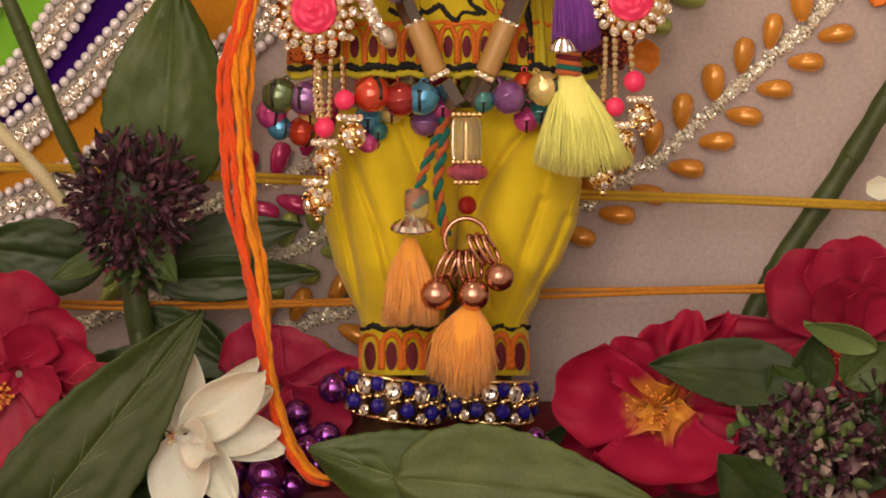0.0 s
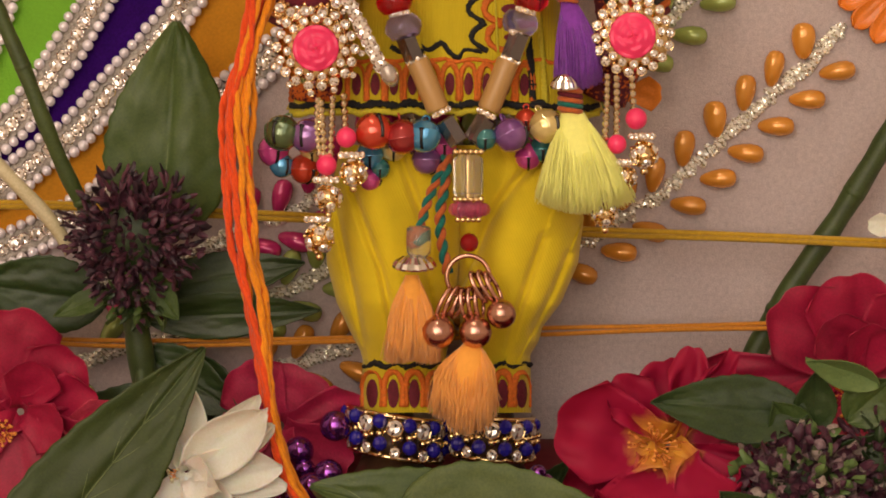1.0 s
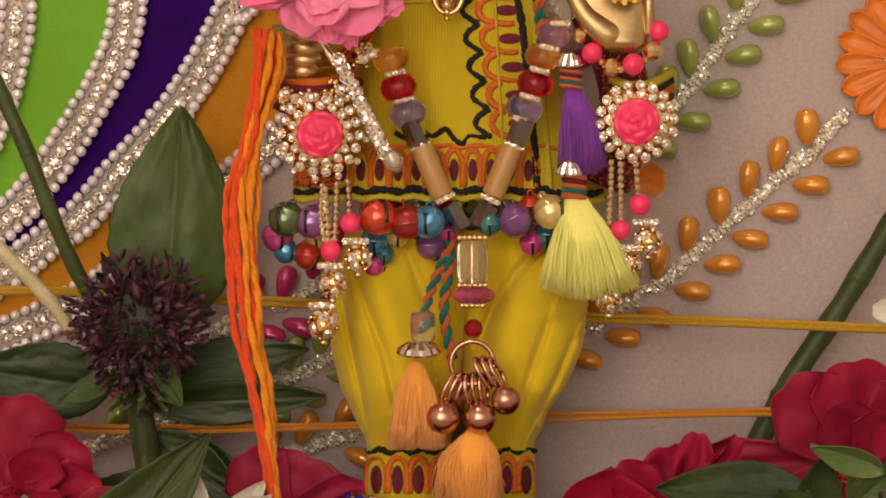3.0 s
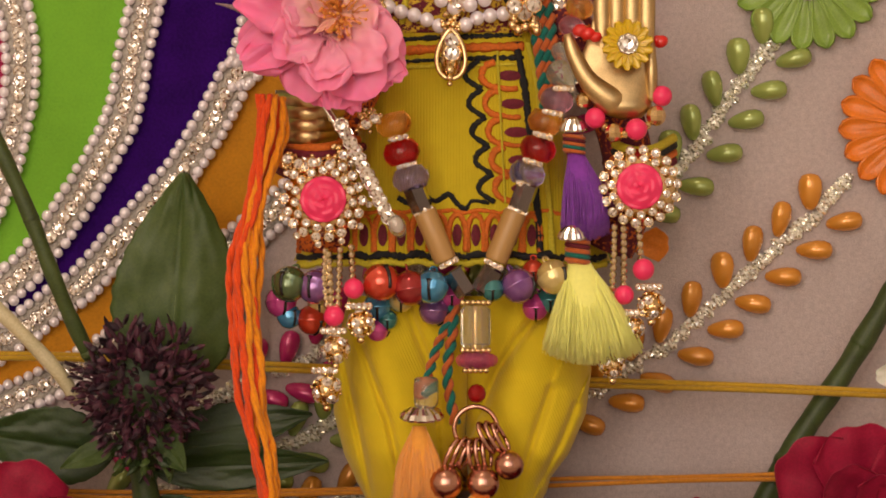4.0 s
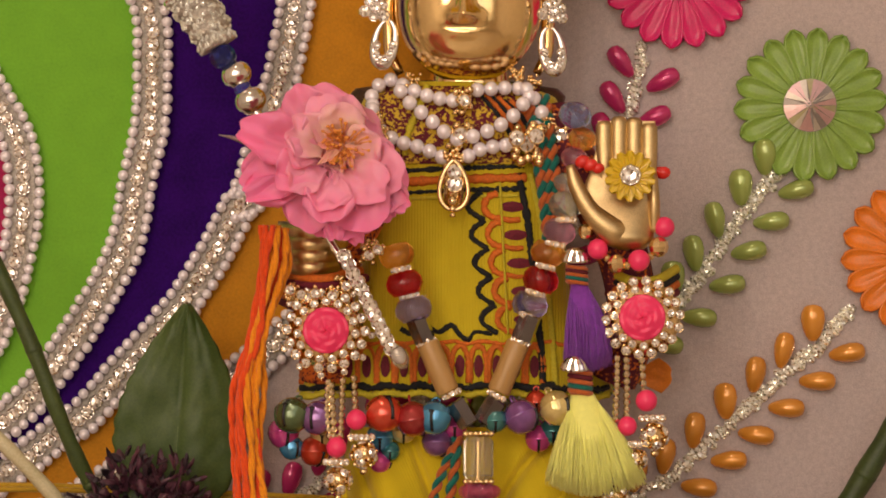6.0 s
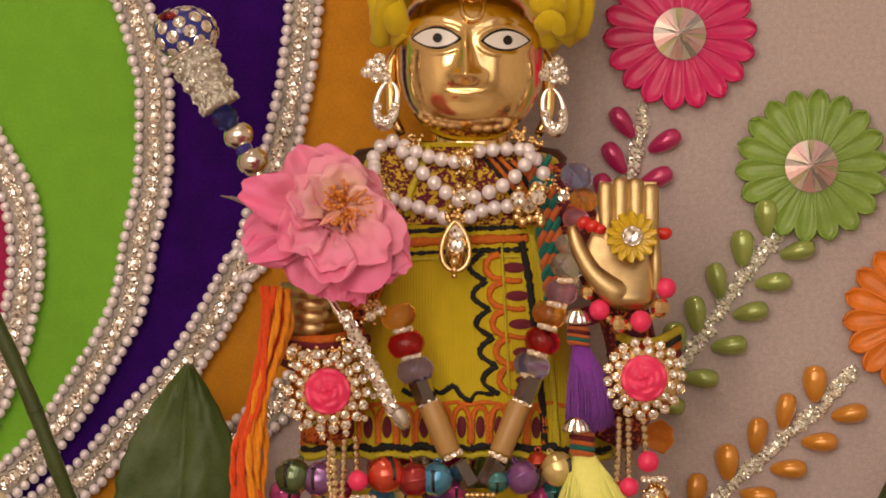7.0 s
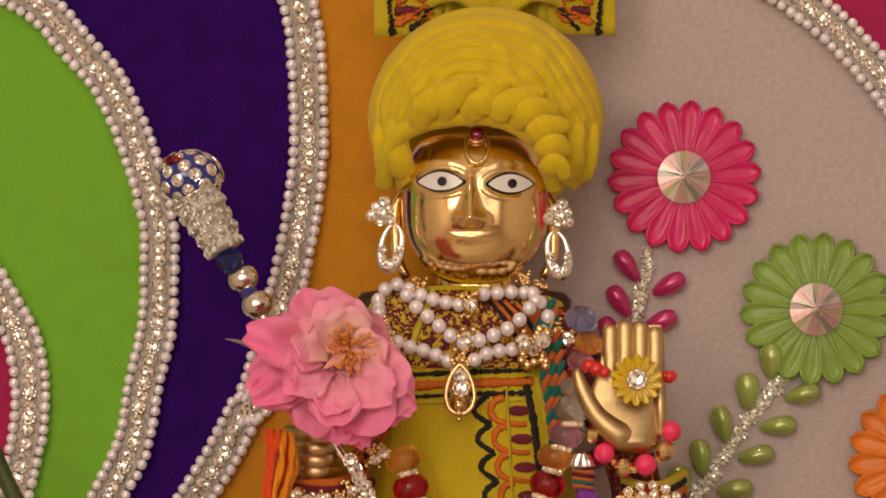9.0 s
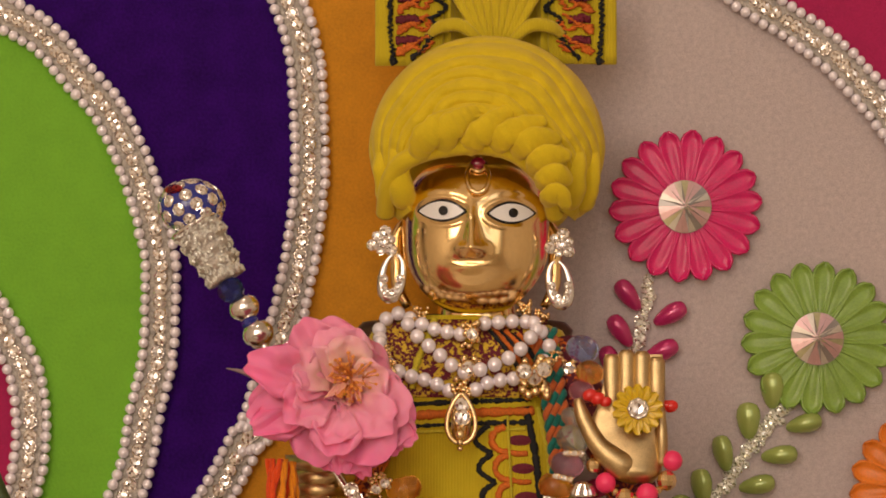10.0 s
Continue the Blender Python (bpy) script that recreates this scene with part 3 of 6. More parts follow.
# closed hand round the staff
for k, (x0, x1, y) in enumerate(((500, 612, 515), (495, 612, 536), (497, 608, 557), (505, 598, 577))):
    line = path3([(x0 - 789, 668 - y), ((x0 + x1) / 2 - 789, 668 - y - 5), (x1 - 789, 668 - y)], [-0.01, -0.023, -0.012], 8)
    shapes.append((*tube(line, [(11 if i in (0, len(line) - 1) else 16) * UNIT for i in range(len(line))], 14), 4))
shapes.append((*Loft([(505 - 789, 598 - 789, 668 - 585, 0.01), (495 - 789, 612 - 789, 668 - 500, 0.011)], -0.006).shape(6, 24), 4))
# feet and soles
for x in (690, 868):
    shapes.append((*Loft([(x - 80 - 764, x + 75 - 764, -950, 0.03), (x - 78 - 764, x + 72 - 764, -800, 0.03), (x - 50 - 764, x + 48 - 764, -745, 0.012), (x - 35 - 764, x + 35 - 764, -640, 0.010)], 0.012).shape(20, 32), 3))
solo("statue", shapes, [BRASS, WHITE_ENAMEL, BLACK_ENAMEL, BROWN, MATT_BRASS], "polished brass statue standing, dressed in yellow cloth", "statue", place=(0.01, 0.012, 0.0))

# forehead ornament
mark = thing("forehead_ornament", at(HEAD, -0.02), "gold forehead ornament with a dark red stone", "ornament")
def on_face(u, v, lift):
    return at(HEAD_AT((u, v)), face(u, v) - lift)
part("gold_loop", [tube([on_face(4 + 20 * math.cos(a), 103 + 28 * math.sin(a) if math.sin(a) < 0 else 103 + 24 * math.sin(a), 0.0012) for k, a in enumerate(np.linspace(radians(120), radians(420), 30))], 4.2 * UNIT, 8)], GOLD, mark)
part("red_stone", [moved(ball(1.0, 16, 10), Matrix.Translation(on_face(4, 127, 0.001)) @ Matrix.Diagonal((14 * UNIT, 10 * UNIT, 12 * UNIT, 1)))], RUBY, mark, "dark red polished stone")
part("stone_ring", [tube([on_face(4 + 15 * math.cos(a), 127 + 13.5 * math.sin(a), 0.0012) for a in np.linspace(0, 2 * math.pi, 24)], 2.4 * UNIT, 6)], GOLD, mark)

# ---- turban ----
turban = thing("turban", at((63, 644), 0.01), "yellow cotton turban of wrapped and twisted folds", "turban")
TC, TY = (63, 712), 0.016
TW, TH, TD = 208, 205, 0.036
part("crown", [moved(ball(1.0, 40, 24), Matrix.Translation(at(TC, 0.038)) @ Matrix.Diagonal((196 * UNIT, TD * 0.85, 192 * UNIT, 1)))], TURBAN_CLOTH, turban)
def wrap_grid(first, last, rows, cols, lift):
    """Concentric pleats over the crown between two radii, thinning towards the temples."""
    grid = []
    for i in range(rows):
        row = []
        for j in range(cols):
            a = radians(-39 + 258 * j / (cols - 1))
            side = max(0.0, min(1.0, (30 - math.degrees(math.asin(math.sin(a)))) / 65))
            low = first + 0.56 * side
            s = low + (last - low) * i / (rows - 1)
            wob = 0.30 * math.sin(1.7 * a + 0.6) + 0.5 * noise.noise(Vector((1.6 * a, 2.5 * s, 3)))
            t = 6.4 * (s - low) / (last - low) + 1.3 * wob
            pleat = abs(math.sin(math.pi * t)) ** 0.55
            thin = abs(math.sin(math.pi * (2.0 * t + 0.3 + 0.5 * math.sin(2 * a)))) ** 0.5
            ends = min(1.0, min(j, cols - 1 - j) / 30)
            up = 0.0016 * pleat * (1 - 0.5 * side) * ends + 0.0003 * thin * ends + 0.0012 * noise.noise(Vector((9 * math.cos(a) * s, 9 * math.sin(a) * s, 1)))
            r = s * (1 + 0.010 * math.sin(2.3 * a + 1) + 0.010 * (pleat - 0.5) * s)
            dent = 1 - 0.05 * max(0.0, -math.sin(a))
            row.append(at((TC[0] + TW * r * math.cos(a) * dent, TC[1] + TH * r * math.sin(a)), TY - TD * math.sqrt(max(0.0, 1 - min(1.0, s * 0.985) ** 2)) - up + lift))
        grid.append(row)
    return grid


part("wrapped_folds", [sheet(wrap_grid(0.30, 1.0, 110, 220, 0.0))], TURBAN_CLOTH, turban, solid=0.0012)
for side in (-1, 1):     # bundles at the temples
    for k in range(2):
        x = 63 + side * (178 - 24 * k)
        line = path3([(x + side * 6, 735 - 14 * k), (x + side * 4, 674), (x - side * 6, 625), (x - side * 24, 596 + 12 * k)], [0.004 - 0.008 * k, 0.0 - 0.008 * k, 0.004 - 0.007 * k, 0.014 - 0.006 * k], 6)
        part("fold", [tube(line, [24 * UNIT * (0.55 + 0.45 * math.sin(math.pi * min(1, 1.4 * i / len(line)) * 0.5)) * (1 - 0.6 * (i / len(line)) ** 5) * (1 + 0.16 * noise.noise(Vector((i * 0.25, k, side)))) for i in range(len(line))], 16, 0.7)], TURBAN_CLOTH, turban)
# twisted roll over the brow: slanting lobes laid one over the next
LOBES = (((-62, 690), (-34, 744), (16, 778)), ((-14, 698), (0, 752), (54, 784)), ((30, 702), (56, 744), (112, 786)), ((76, 700), (106, 742), (168, 764)), ((112, 692), (146, 730), (194, 730)), ((142, 668), (172, 700), (212, 700)), ((158, 640), (186, 668), (212, 652)), ((170, 610), (190, 634), (206, 606)))
for k, (a, b, c) in enumerate(LOBES):
    line = path3([a, ((a[0] + b[0]) / 2 - 5, (a[1] + b[1]) / 2 + 3), b, c], [-0.0125, -0.0185, -0.0205, -0.0165 - 0.0006 * (k % 2)], 3)
    n = len(line)
    radii = [(26 - 0.9 * k) * UNIT * math.sin(math.pi * (0.03 + 0.94 * i / (n - 1))) ** 0.5 * (1 + 0.15 * noise.noise(Vector((i * 0.22, k, 5)))) for i in range(n)]
    v, f = tube(line, radii, 24, 0.5)
    v = [p + Vector((0, -0.0006 * abs(math.sin(p.x * 900 + p.z * 500 + k)) ** 0.5, 0)) for p in v]
    part("twisted_fold", [(v, f)], TURBAN_CLOTH, turban)
part("brow_roll", [tube(path3([(-118, 596), (-112, 646), (-92, 684), (-49, 706), (0, 716), (51, 719), (100, 710), (142, 684), (172, 644), (184, 592)], [0.006, -0.004, -0.010, -0.0135, -0.0145, -0.0145, -0.0135, -0.011, -0.006, 0.004], 6), 17 * UNIT, 14)], TURBAN_CLOTH, turban)

# fan of cloth behind the turban
fan = thing("turban_fan", at((79, 914), 0.02), "pleated yellow cloth fan with embroidered ends on the turban", "turban fan")
def fan_y(u, v):
    return 0.022 + 0.0025 * math.cos((u - 79) / 9.5) * (1 if abs(u - 79) < 85 else 0.0) - 0.002 * bell_curve(abs(u - 79) - 130, 40)
grid = []
for v in np.linspace(868, 1030, 20):
    row = []
    for u in np.linspace(-1, 1, 90):
        q = 79 + 214 * u
        row.append(at((q, v - 4 * u), fan_y(q, v)))
    grid.append(row)
part("cloth", [sheet(grid)], YELLOW, fan, solid=0.0007)
for k in range(-4, 5):
    line = path3([(79 + 5 * k, 905), (79 + 12 * k, 945), (79 + 23 * k, 1030)], [0.013, 0.013, 0.015 + 0.0006 * abs(k)], 6)
    part("pleat", [tube(line, [(4 + 9 * i / len(line)) * UNIT for i in range(len(line))], 14, 0.7)], YELLOW, fan)
for side in (-1, 1):     # pleats that curl outwards at the foot
    line = path3([(79 + side * 26, 905), (79 + side * 62, 934), (79 + side * 98, 932), (79 + side * 122, 915)], [0.012, 0.0125, 0.0145, 0.019], 6)
    part("pleat", [tube(line, [(7 + 6 * math.sin(math.pi * i / len(line))) * UNIT for i in range(len(line))], 14, 0.7)], YELLOW, fan)
for side in (-1, 1):
    part("end_panel", [sheet([[at((79 + side * q, v), fan_y(79 + side * q, v) - 0.0012) for q in np.linspace(92, 216, 14)] for v in np.linspace(866 if side > 0 else 862, 1030, 10)])], YELLOW, fan, solid=0.0007)
    def fan_stitch(name, pts, width, mat):
        line = [at(p, fan_y(p[0], p[1]) - 0.0022) for p in spline(pts, 5)]
        part(name, [tube(line, [width / 2 * UNIT * rng.uniform(0.75, 1.25) for _ in line], 6, 0.4)], mat, fan)
    def zigzag(name, pts, width, mat, swing):
        """A line of close stitches to and fro across its way."""
        p = spline(pts, 4.5)
        fan_stitch(name, [(q[0] + (swing if i % 2 else -swing) * rng.uniform(0.5, 1.2), q[1] + rng.uniform(-1.5, 1.5)) for i, q in enumerate(p)], width, mat)
    zigzag("black_stitching", [(79 + side * 184, 868), (79 + side * 189, 940), (79 + side * 187, 1030)], 13, BLACK_THREAD, 5)
    zigzag("black_stitching", [(79 + side * 122, 912), (79 + side * 100, 932), (79 + side * 116, 946), (79 + side * 88, 966), (79 + side * 104, 984), (79 + side * 84, 1020)], 14, BLACK_THREAD, 6)
    zigzag("black_stitching", [(79 + side * 148, 876), (79 + side * 122, 902), (79 + side * 112, 925)], 13, BLACK_THREAD, 5)
    for v in (884, 922, 960, 998):
        zigzag("orange_stitching", [(79 + side * 172, v), (79 + side * 150, v + 12), (79 + side * 128, v + 4), (79 + side * 116, v + 22)], 11, ORANGE_THREAD, 7)
        zigzag("orange_stitching", [(79 + side * 170, v + 8), (79 + side * 140, v + 20), (79 + side * 122, v + 32)], 11, ORANGE_THREAD, 7)
        zigzag("maroon_lozenge", [(79 + side * 136, v + 23), (79 + side * 152, v + 25), (79 + side * 170, v + 23)], 15, MAROON_THREAD, 8)

# ---- clothes ----


def hem_wave(p):
    return 0.0016 * math.sin(p[0] / 23.0) * max(0.0, min(1.0, (-p[1] + 20) / 120)) + 0.0007 * math.sin(p[0] / 31 + p[1] / 60)


TUNIC = Loft([(-262, 300, -134, 0.026), (-225, 270, -60, 0.024), (-160, 225, 20, 0.021), (-140, 215, 120, 0.019), (-140, 215, 280, 0.018), (-155, 212, 360, 0.016), (-140, 195, 392, 0.012), (-60, 110, 416, 0.009)], 0.014, 2.8, hem_wave)
tunic = thing("tunic", at((20, -130), 0.014), "yellow cotton tunic with black, orange and maroon embroidery", "tunic")
part("body", [TUNIC.shape(60, 120)], YELLOW, tunic)


def stitch(name, pts, width, mat, lift=0.0003, surface=TUNIC, parent=None, rough=0.25):
    line = [at(p, surface.y(p, lift)) for p in spline(pts, 4)]
    return part(name, [tube(line, [width / 2 * UNIT * rng.uniform(1 - rough, 1 + rough) for _ in line], 6, 0.45)], mat, parent or tunic)


def lozenge(p, w, h, surface=TUNIC, parent=None):
    """A satin-stitched maroon patch."""
    rows = []
    for s in np.linspace(0, 1, 5):
        rows.append([at((p[0] + w / 2 * s * math.cos(a) * rng.uniform(0.93, 1.07), p[1] + h / 2 * s * math.sin(a)), surface.y((p[0] + w / 2 * s * math.cos(a), p[1] + h / 2 * s * math.sin(a)), 0.0007 - 0.0004 * s * s)) for a in np.linspace(0, 2 * math.pi, 17)])
    return part("maroon_lozenge", [sheet(rows)], MAROON_THREAD, parent or tunic)


# band down the front
for i in range(5):
    y0, x0 = 48 + 50 * i, 832 + 6 * i
    stitch("black_scallop", [(x0 + 12 - 777, 268 - y0), (x0 - 8 - 777, 268 - y0 - 14), (x0 - 12 - 777, 268 - y0 - 30), (x0 + 6 - 777, 268 - y0 - 44), (x0 + 16 - 777, 268 - y0 - 50)], 10, BLACK_THREAD)
    stitch("orange_scallop", [(x0 + 40 - 777, 268 - y0 - 2), (x0 + 22 - 777, 268 - y0 - 10), (x0 + 16 - 777, 268 - y0 - 28), (x0 + 26 - 777, 268 - y0 - 42), (x0 + 44 - 777, 268 - y0 - 48)], 12, ORANGE_THREAD)
    stitch("orange_scallop", [(x0 + 44 - 777, 268 - y0 - 46), (x0 + 62 - 777, 268 - y0 - 50), (x0 + 80 - 777, 268 - y0 - 49)], 9, ORANGE_THREAD)
    lozenge((x0 + 66 - 777, 268 - y0 - 26), 42, 19)
stitch("yellow_stitching", [(99, 238), (105, 118), (113, -32)], 4, LIME_THREAD, 0.0008)
stitch("black_stitching", [(131, 253), (148, 168), (158, 68), (169, -32), (175, -117)], 13, BLACK_THREAD)
stitch("lime_edging", [(153, 253), (171, 168), (181, 68), (191, -32), (197, -122)], 12, LIME_THREAD)
stitch("black_scallop", [(-77, -22), (-55, -32), (-32, -20), (-9, -28), (13, -16), (27, -32), (43, -42), (55, -28), (85, -32)], 10, BLACK_THREAD)
# chest bands
stitch("black_stitching", [(-109, 252), (-59, 258), (21, 262), (141, 266)], 8, BLACK_THREAD, rough=0.5)
stitch("orange_stitching", [(-109, 232), (-59, 238), (21, 242), (146, 246)], 16, ORANGE_THREAD)
stitch("black_stitching", [(-99, 216), (-39, 220), (51, 224), (146, 226)], 8, BLACK_THREAD, rough=0.5)
stitch("lime_edging", [(-99, 204), (-39, 209), (51, 212), (131, 214)], 6, LIME_THREAD)
# brocade yoke
part("yoke", [sheet([[at((u, v), TUNIC.y((u, v), 0.0007)) for u in np.linspace(-128, 170, 30)] for v in np.linspace(270, 408, 16)])], BROCADE, tunic, "maroon brocade yoke with yellow flecks", solid=0.0005)
for k in range(3):
    stitch("black_stitching", [(62 + 22 * k, 395 - 6 * k), (100 + 20 * k, 350), (130 + 16 * k, 300)], 7, BLACK_THREAD, 0.0016)
    stitch("orange_stitching", [(73 + 22 * k, 395 - 6 * k), (110 + 20 * k, 350), (140 + 14 * k, 300)], 8, ORANGE_THREAD, 0.0016)
stitch("lime_edging", [(-30, 410), (-40, 380), (-62, 330), (-70, 285)], 12, LIME_THREAD, 0.0016)
# hem band with arches
for i in range(-10, 12):
    x = 805 - 777 + 33 * i
    if x - 18 < -255 or x + 18 > 180:
        continue
    sag = -0.0 - 0.0004 * x * x * 0.1
    stitch("orange_arch", [(x - 15, -118 + sag), (x - 14, -75 + sag), (x - 6, -55 + sag), (x + 6, -55 + sag), (x + 14, -75 + sag), (x + 15, -118 + sag)], 11, ORANGE_THREAD)
    lozenge((x, -88 + sag), 17, 40)
for x0, x1 in ((-255, 20), (20, 292)):
    pts = [(x, -124 - 0.00004 * x * x + 3 * math.sin(x / 9)) for x in np.linspace(x0, x1, 14)]
    stitch("black_hem", pts, 12, BLACK_THREAD, 0.0006, rough=0.4)
    stitch("lime_edging", [(x, y - 13) for x, y in pts], 12, LIME_THREAD, 0.0)
    stitch("orange_stitching", [(x, y + 78) for x, y in pts], 7, ORANGE_THREAD)
# sleeves
for pts, rad, words in (([(-109, 354), (-139, 198), (-209, 78), (-207, -22), (-202, -107)], [30, 40, 48, 52, 52], "left"), ([(191, 359), (241, 254), (311, 124), (333, -12), (298, -112)], [34, 42, 46, 44, 44], "right")):
    line = path3(pts, [0.012, 0.0, -0.004, 0.0, 0.004], 12)
    part("sleeve", [tube(line, np.interp(np.linspace(0, 1, len(line)), np.linspace(0, 1, 5), [r * UNIT for r in rad]), 24)], SLEEVE, tunic, "maroon and orange embroidered sleeve")
for cx, cv, w, y in (((1128 - 777), 268 - 195, 62, -0.013), ((550 - 789), 668 - 603, 62, -0.013)):
    for k, (m, dv) in enumerate(((LIME_THREAD, 0), (BLACK_THREAD, -12), (ORANGE_THREAD, -26), (MAROON_THREAD, -40))):
        line = path3([(cx - w, cv + dv + 10), (cx - w * 0.5, cv + dv - 6), (cx, cv + dv - 12), (cx + w * 0.5, cv + dv - 6), (cx + w, cv + dv + 12)], [0.0, y - 0.004, y - 0.006, y - 0.004, 0.0], 6)
        part("cuff_stitching", [tube(line, 8 * UNIT, 8, 0.6)], m, tunic)

pants = thing("pants", at((20, -570), 0.014), "baggy yellow cotton trousers gathered at the ankles", "trousers")


def leg_folds(creases, cx, foot):
    """Cloth that hangs in overlapping folds: each crease dips on one side and swells on the other."""
    lines = [([np.array(q, float) for q in pts], height, width) for pts, height, width in creases]

    def wave(p):
        h = max(0.0, min(1.0, (p[1] - foot) / 90))
        out = 0.0010 * math.sin((p[0] - cx) / 19.0 + p[1] / 120.0) * (1 - h) + 0.0012 * noise.noise(Vector((p[0] / 60, p[1] / 110, cx)))
        u = np.array(p)
        for pts, height, width in lines:
            best, side = 1e9, 1.0
            for a, b in zip(pts, pts[1:]):
                ab = b - a
                t = max(0.0, min(1.0, float((u - a) @ ab) / float(ab @ ab)))
                d = u - a - t * ab
                n = float(np.hypot(*d))
                if n < best:
                    best, side = n, math.copysign(1.0, ab[0] * d[1] - ab[1] * d[0])
            x = side * best / width
            if abs(x) < 4:
                out += height * (0.9 * max(0.0, x) * math.exp(-x * x * 0.32) - 0.5 * math.exp(-((x + 0.05) / 0.2) ** 2))
        return out * (0.25 + 0.75 * h)
    return wave


FOLDS_A = (([(-178, -275), (-160, -370), (-140, -465), (-124, -545)], 0.0062, 32), ([(-146, -270), (-118, -350), (-92, -420), (-70, -520)], 0.0059, 29), ([(-60, -215), (-38, -270), (-16, -330), (-6, -420)], 0.0054, 35))
FOLDS_B = (([(190, -215), (140, -270), (98, -335), (72, -400)], 0.0068, 44), ([(196, -360), (172, -430), (146, -510), (132, -560)], 0.0050, 35), ([(240, -390), (214, -455), (176, -530)], 0.0054, 32))
for rows, creases in ((((600, 818, 190), (586, 820, 250), (572, 818, 320), (574, 812, 400), (592, 804, 470), (616, 796, 522), (634, 788, 556), (640, 784, 580)), FOLDS_A),
                 (((790, 1012, 190), (792, 1022, 250), (796, 1030, 320), (802, 1020, 400), (808, 990, 470), (812, 958, 512), (816, 950, 540), (818, 936, 562), (820, 934, 580)), FOLDS_B)):
    leg = Loft([(l - 764, r - 764, -6 - y, 0.022 if y < 500 else 0.022 - 0.0001 * (y - 500)) for l, r, y in rows], 0.014, 2.2, leg_folds(creases, 0.5 * (rows[0][0] + rows[0][1]) - 764, -575))
    part("leg", [leg.shape(100, 180)], TROUSER_COTTON, pants)
for (l, r), cx in (((636, 786), 712), ((802, 938), 870)):
    cuff = Loft([(l - 764, r - 764, -672, 0.0145), (l + 2 - 764, r - 2 - 764, -566, 0.0145)], 0.014, 2.2)
    ob = part("cuff", [cuff.shape(12, 60)], YELLOW, pants, "embroidered ankle cuff")
    pts = [(x, -587 + 4 * math.sin(x / 6.0)) for x in np.linspace(l - 762, r - 766, 16)]
    stitch("black_stitching", pts, 11, BLACK_THREAD, 0.0004, cuff, ob, 0.5)
    for k in range(4):
        x = l - 764 + (r - l) * (k + 0.5) / 4
        w = (r - l) / 8 - 3
        stitch("orange_arch", [(x - w, -662), (x - w, -622), (x - w * 0.5, -602), (x + w * 0.5, -602), (x + w, -622), (x + w, -662)], 12, ORANGE_THREAD, 0.0004, cuff, ob)
        lozenge((x, -638), 21, 52, cuff, ob)

# ---- beads ----
SHAPES = {"round": lambda: ball(1.0, 16, 10), "disc": lambda: lathe([(0.25, -0.55), (0.75, -0.5), (1.0, -0.15), (1.0, 0.15), (0.75, 0.5), (0.25, 0.55)], 18),
          "tube": lambda: lathe([(0.86, -1.0), (0.97, -0.96), (1.0, -0.9), (1.0, 0.9), (0.97, 0.96), (0.86, 1.0)], 18), "hex": lambda: lathe([(0.8, -1.0), (1.0, -0.88), (1.0, 0.88), (0.8, 1.0)], 6),
          "octo": lambda: lathe([(0.7, -1.0), (1.0, -0.8), (1.0, 0.8), (0.7, 1.0)], 8), "facet": lambda: ball(1.0, 10, 6)}
SHARED = {}


def bead(kind, mat, parent, p, y, r, h=None, lean=0.0, name="bead", label=""):
    """A bead at a point of the drawing; r across and h half along its hole, which leans by degrees from upright."""
    key = (kind, mat.name)
    if key not in SHARED:
        SHARED[key] = mesh(name, [SHAPES[kind]()], mat, smooth=kind not in ("hex", "octo", "facet"))
    h = h or r
    m = Matrix.Translation(at(p, y)) @ pose(0, 0, 0, 0, lean, 0) @ pose(0, 0, 0, 0, 0, 17) @ Matrix.Diagonal((r * UNIT, r * UNIT, h * UNIT, 1))
    return piece(name, SHARED[key], parent, m, label)


HEMATITE = material("hematite", (0.26, 0.24, 0.25), 0.16, 1.0, mottle=0.25, Coat_Weight=1.0)
TAN = material("tan_wood_bead", (0.50, 0.29, 0.10), 0.35, mottle=0.1, size=120, bump=0.1)
COPPER = material("copper", (0.66, 0.35, 0.26), 0.2, 1.0, mottle=0.14, size=200, bump=0.06, fine=900)
AMBER, RED_GLASS, VIOLET_GLASS = clear("amber_glass", (1.0, 0.50, 0.10)), clear("red_glass", (0.60, 0.015, 0.03)), clear("violet_glass", (0.42, 0.36, 0.64))
ROSE_GLASS, CLEAR_GLASS, BLUE_GLASS, PINK_GLASS = clear("rose_glass", (1.0, 0.45, 0.58)), clear("clear_glass", (0.97, 0.92, 0.78)), clear("blue_grey_glass", (0.40, 0.46, 0.74)), clear("pink_glass", (1.0, 0.32, 0.58))
RED_SEED = material("bright_red_bead", (0.80, 0.02, 0.025), 0.2, mottle=0.1, Coat_Weight=0.8)
HOT_PINK = material("hot_pink_resin", (1.0, 0.045, 0.17), 0.35, mottle=0.06, size=200)
NAVY = material("navy_bead", (0.02, 0.015, 0.30), 0.18, mottle=0.15, Coat_Weight=0.5)

long_string = thing("bead_necklace", at((61, -192), -0.02), "long necklace of glass, wood and hematite beads", "necklace")
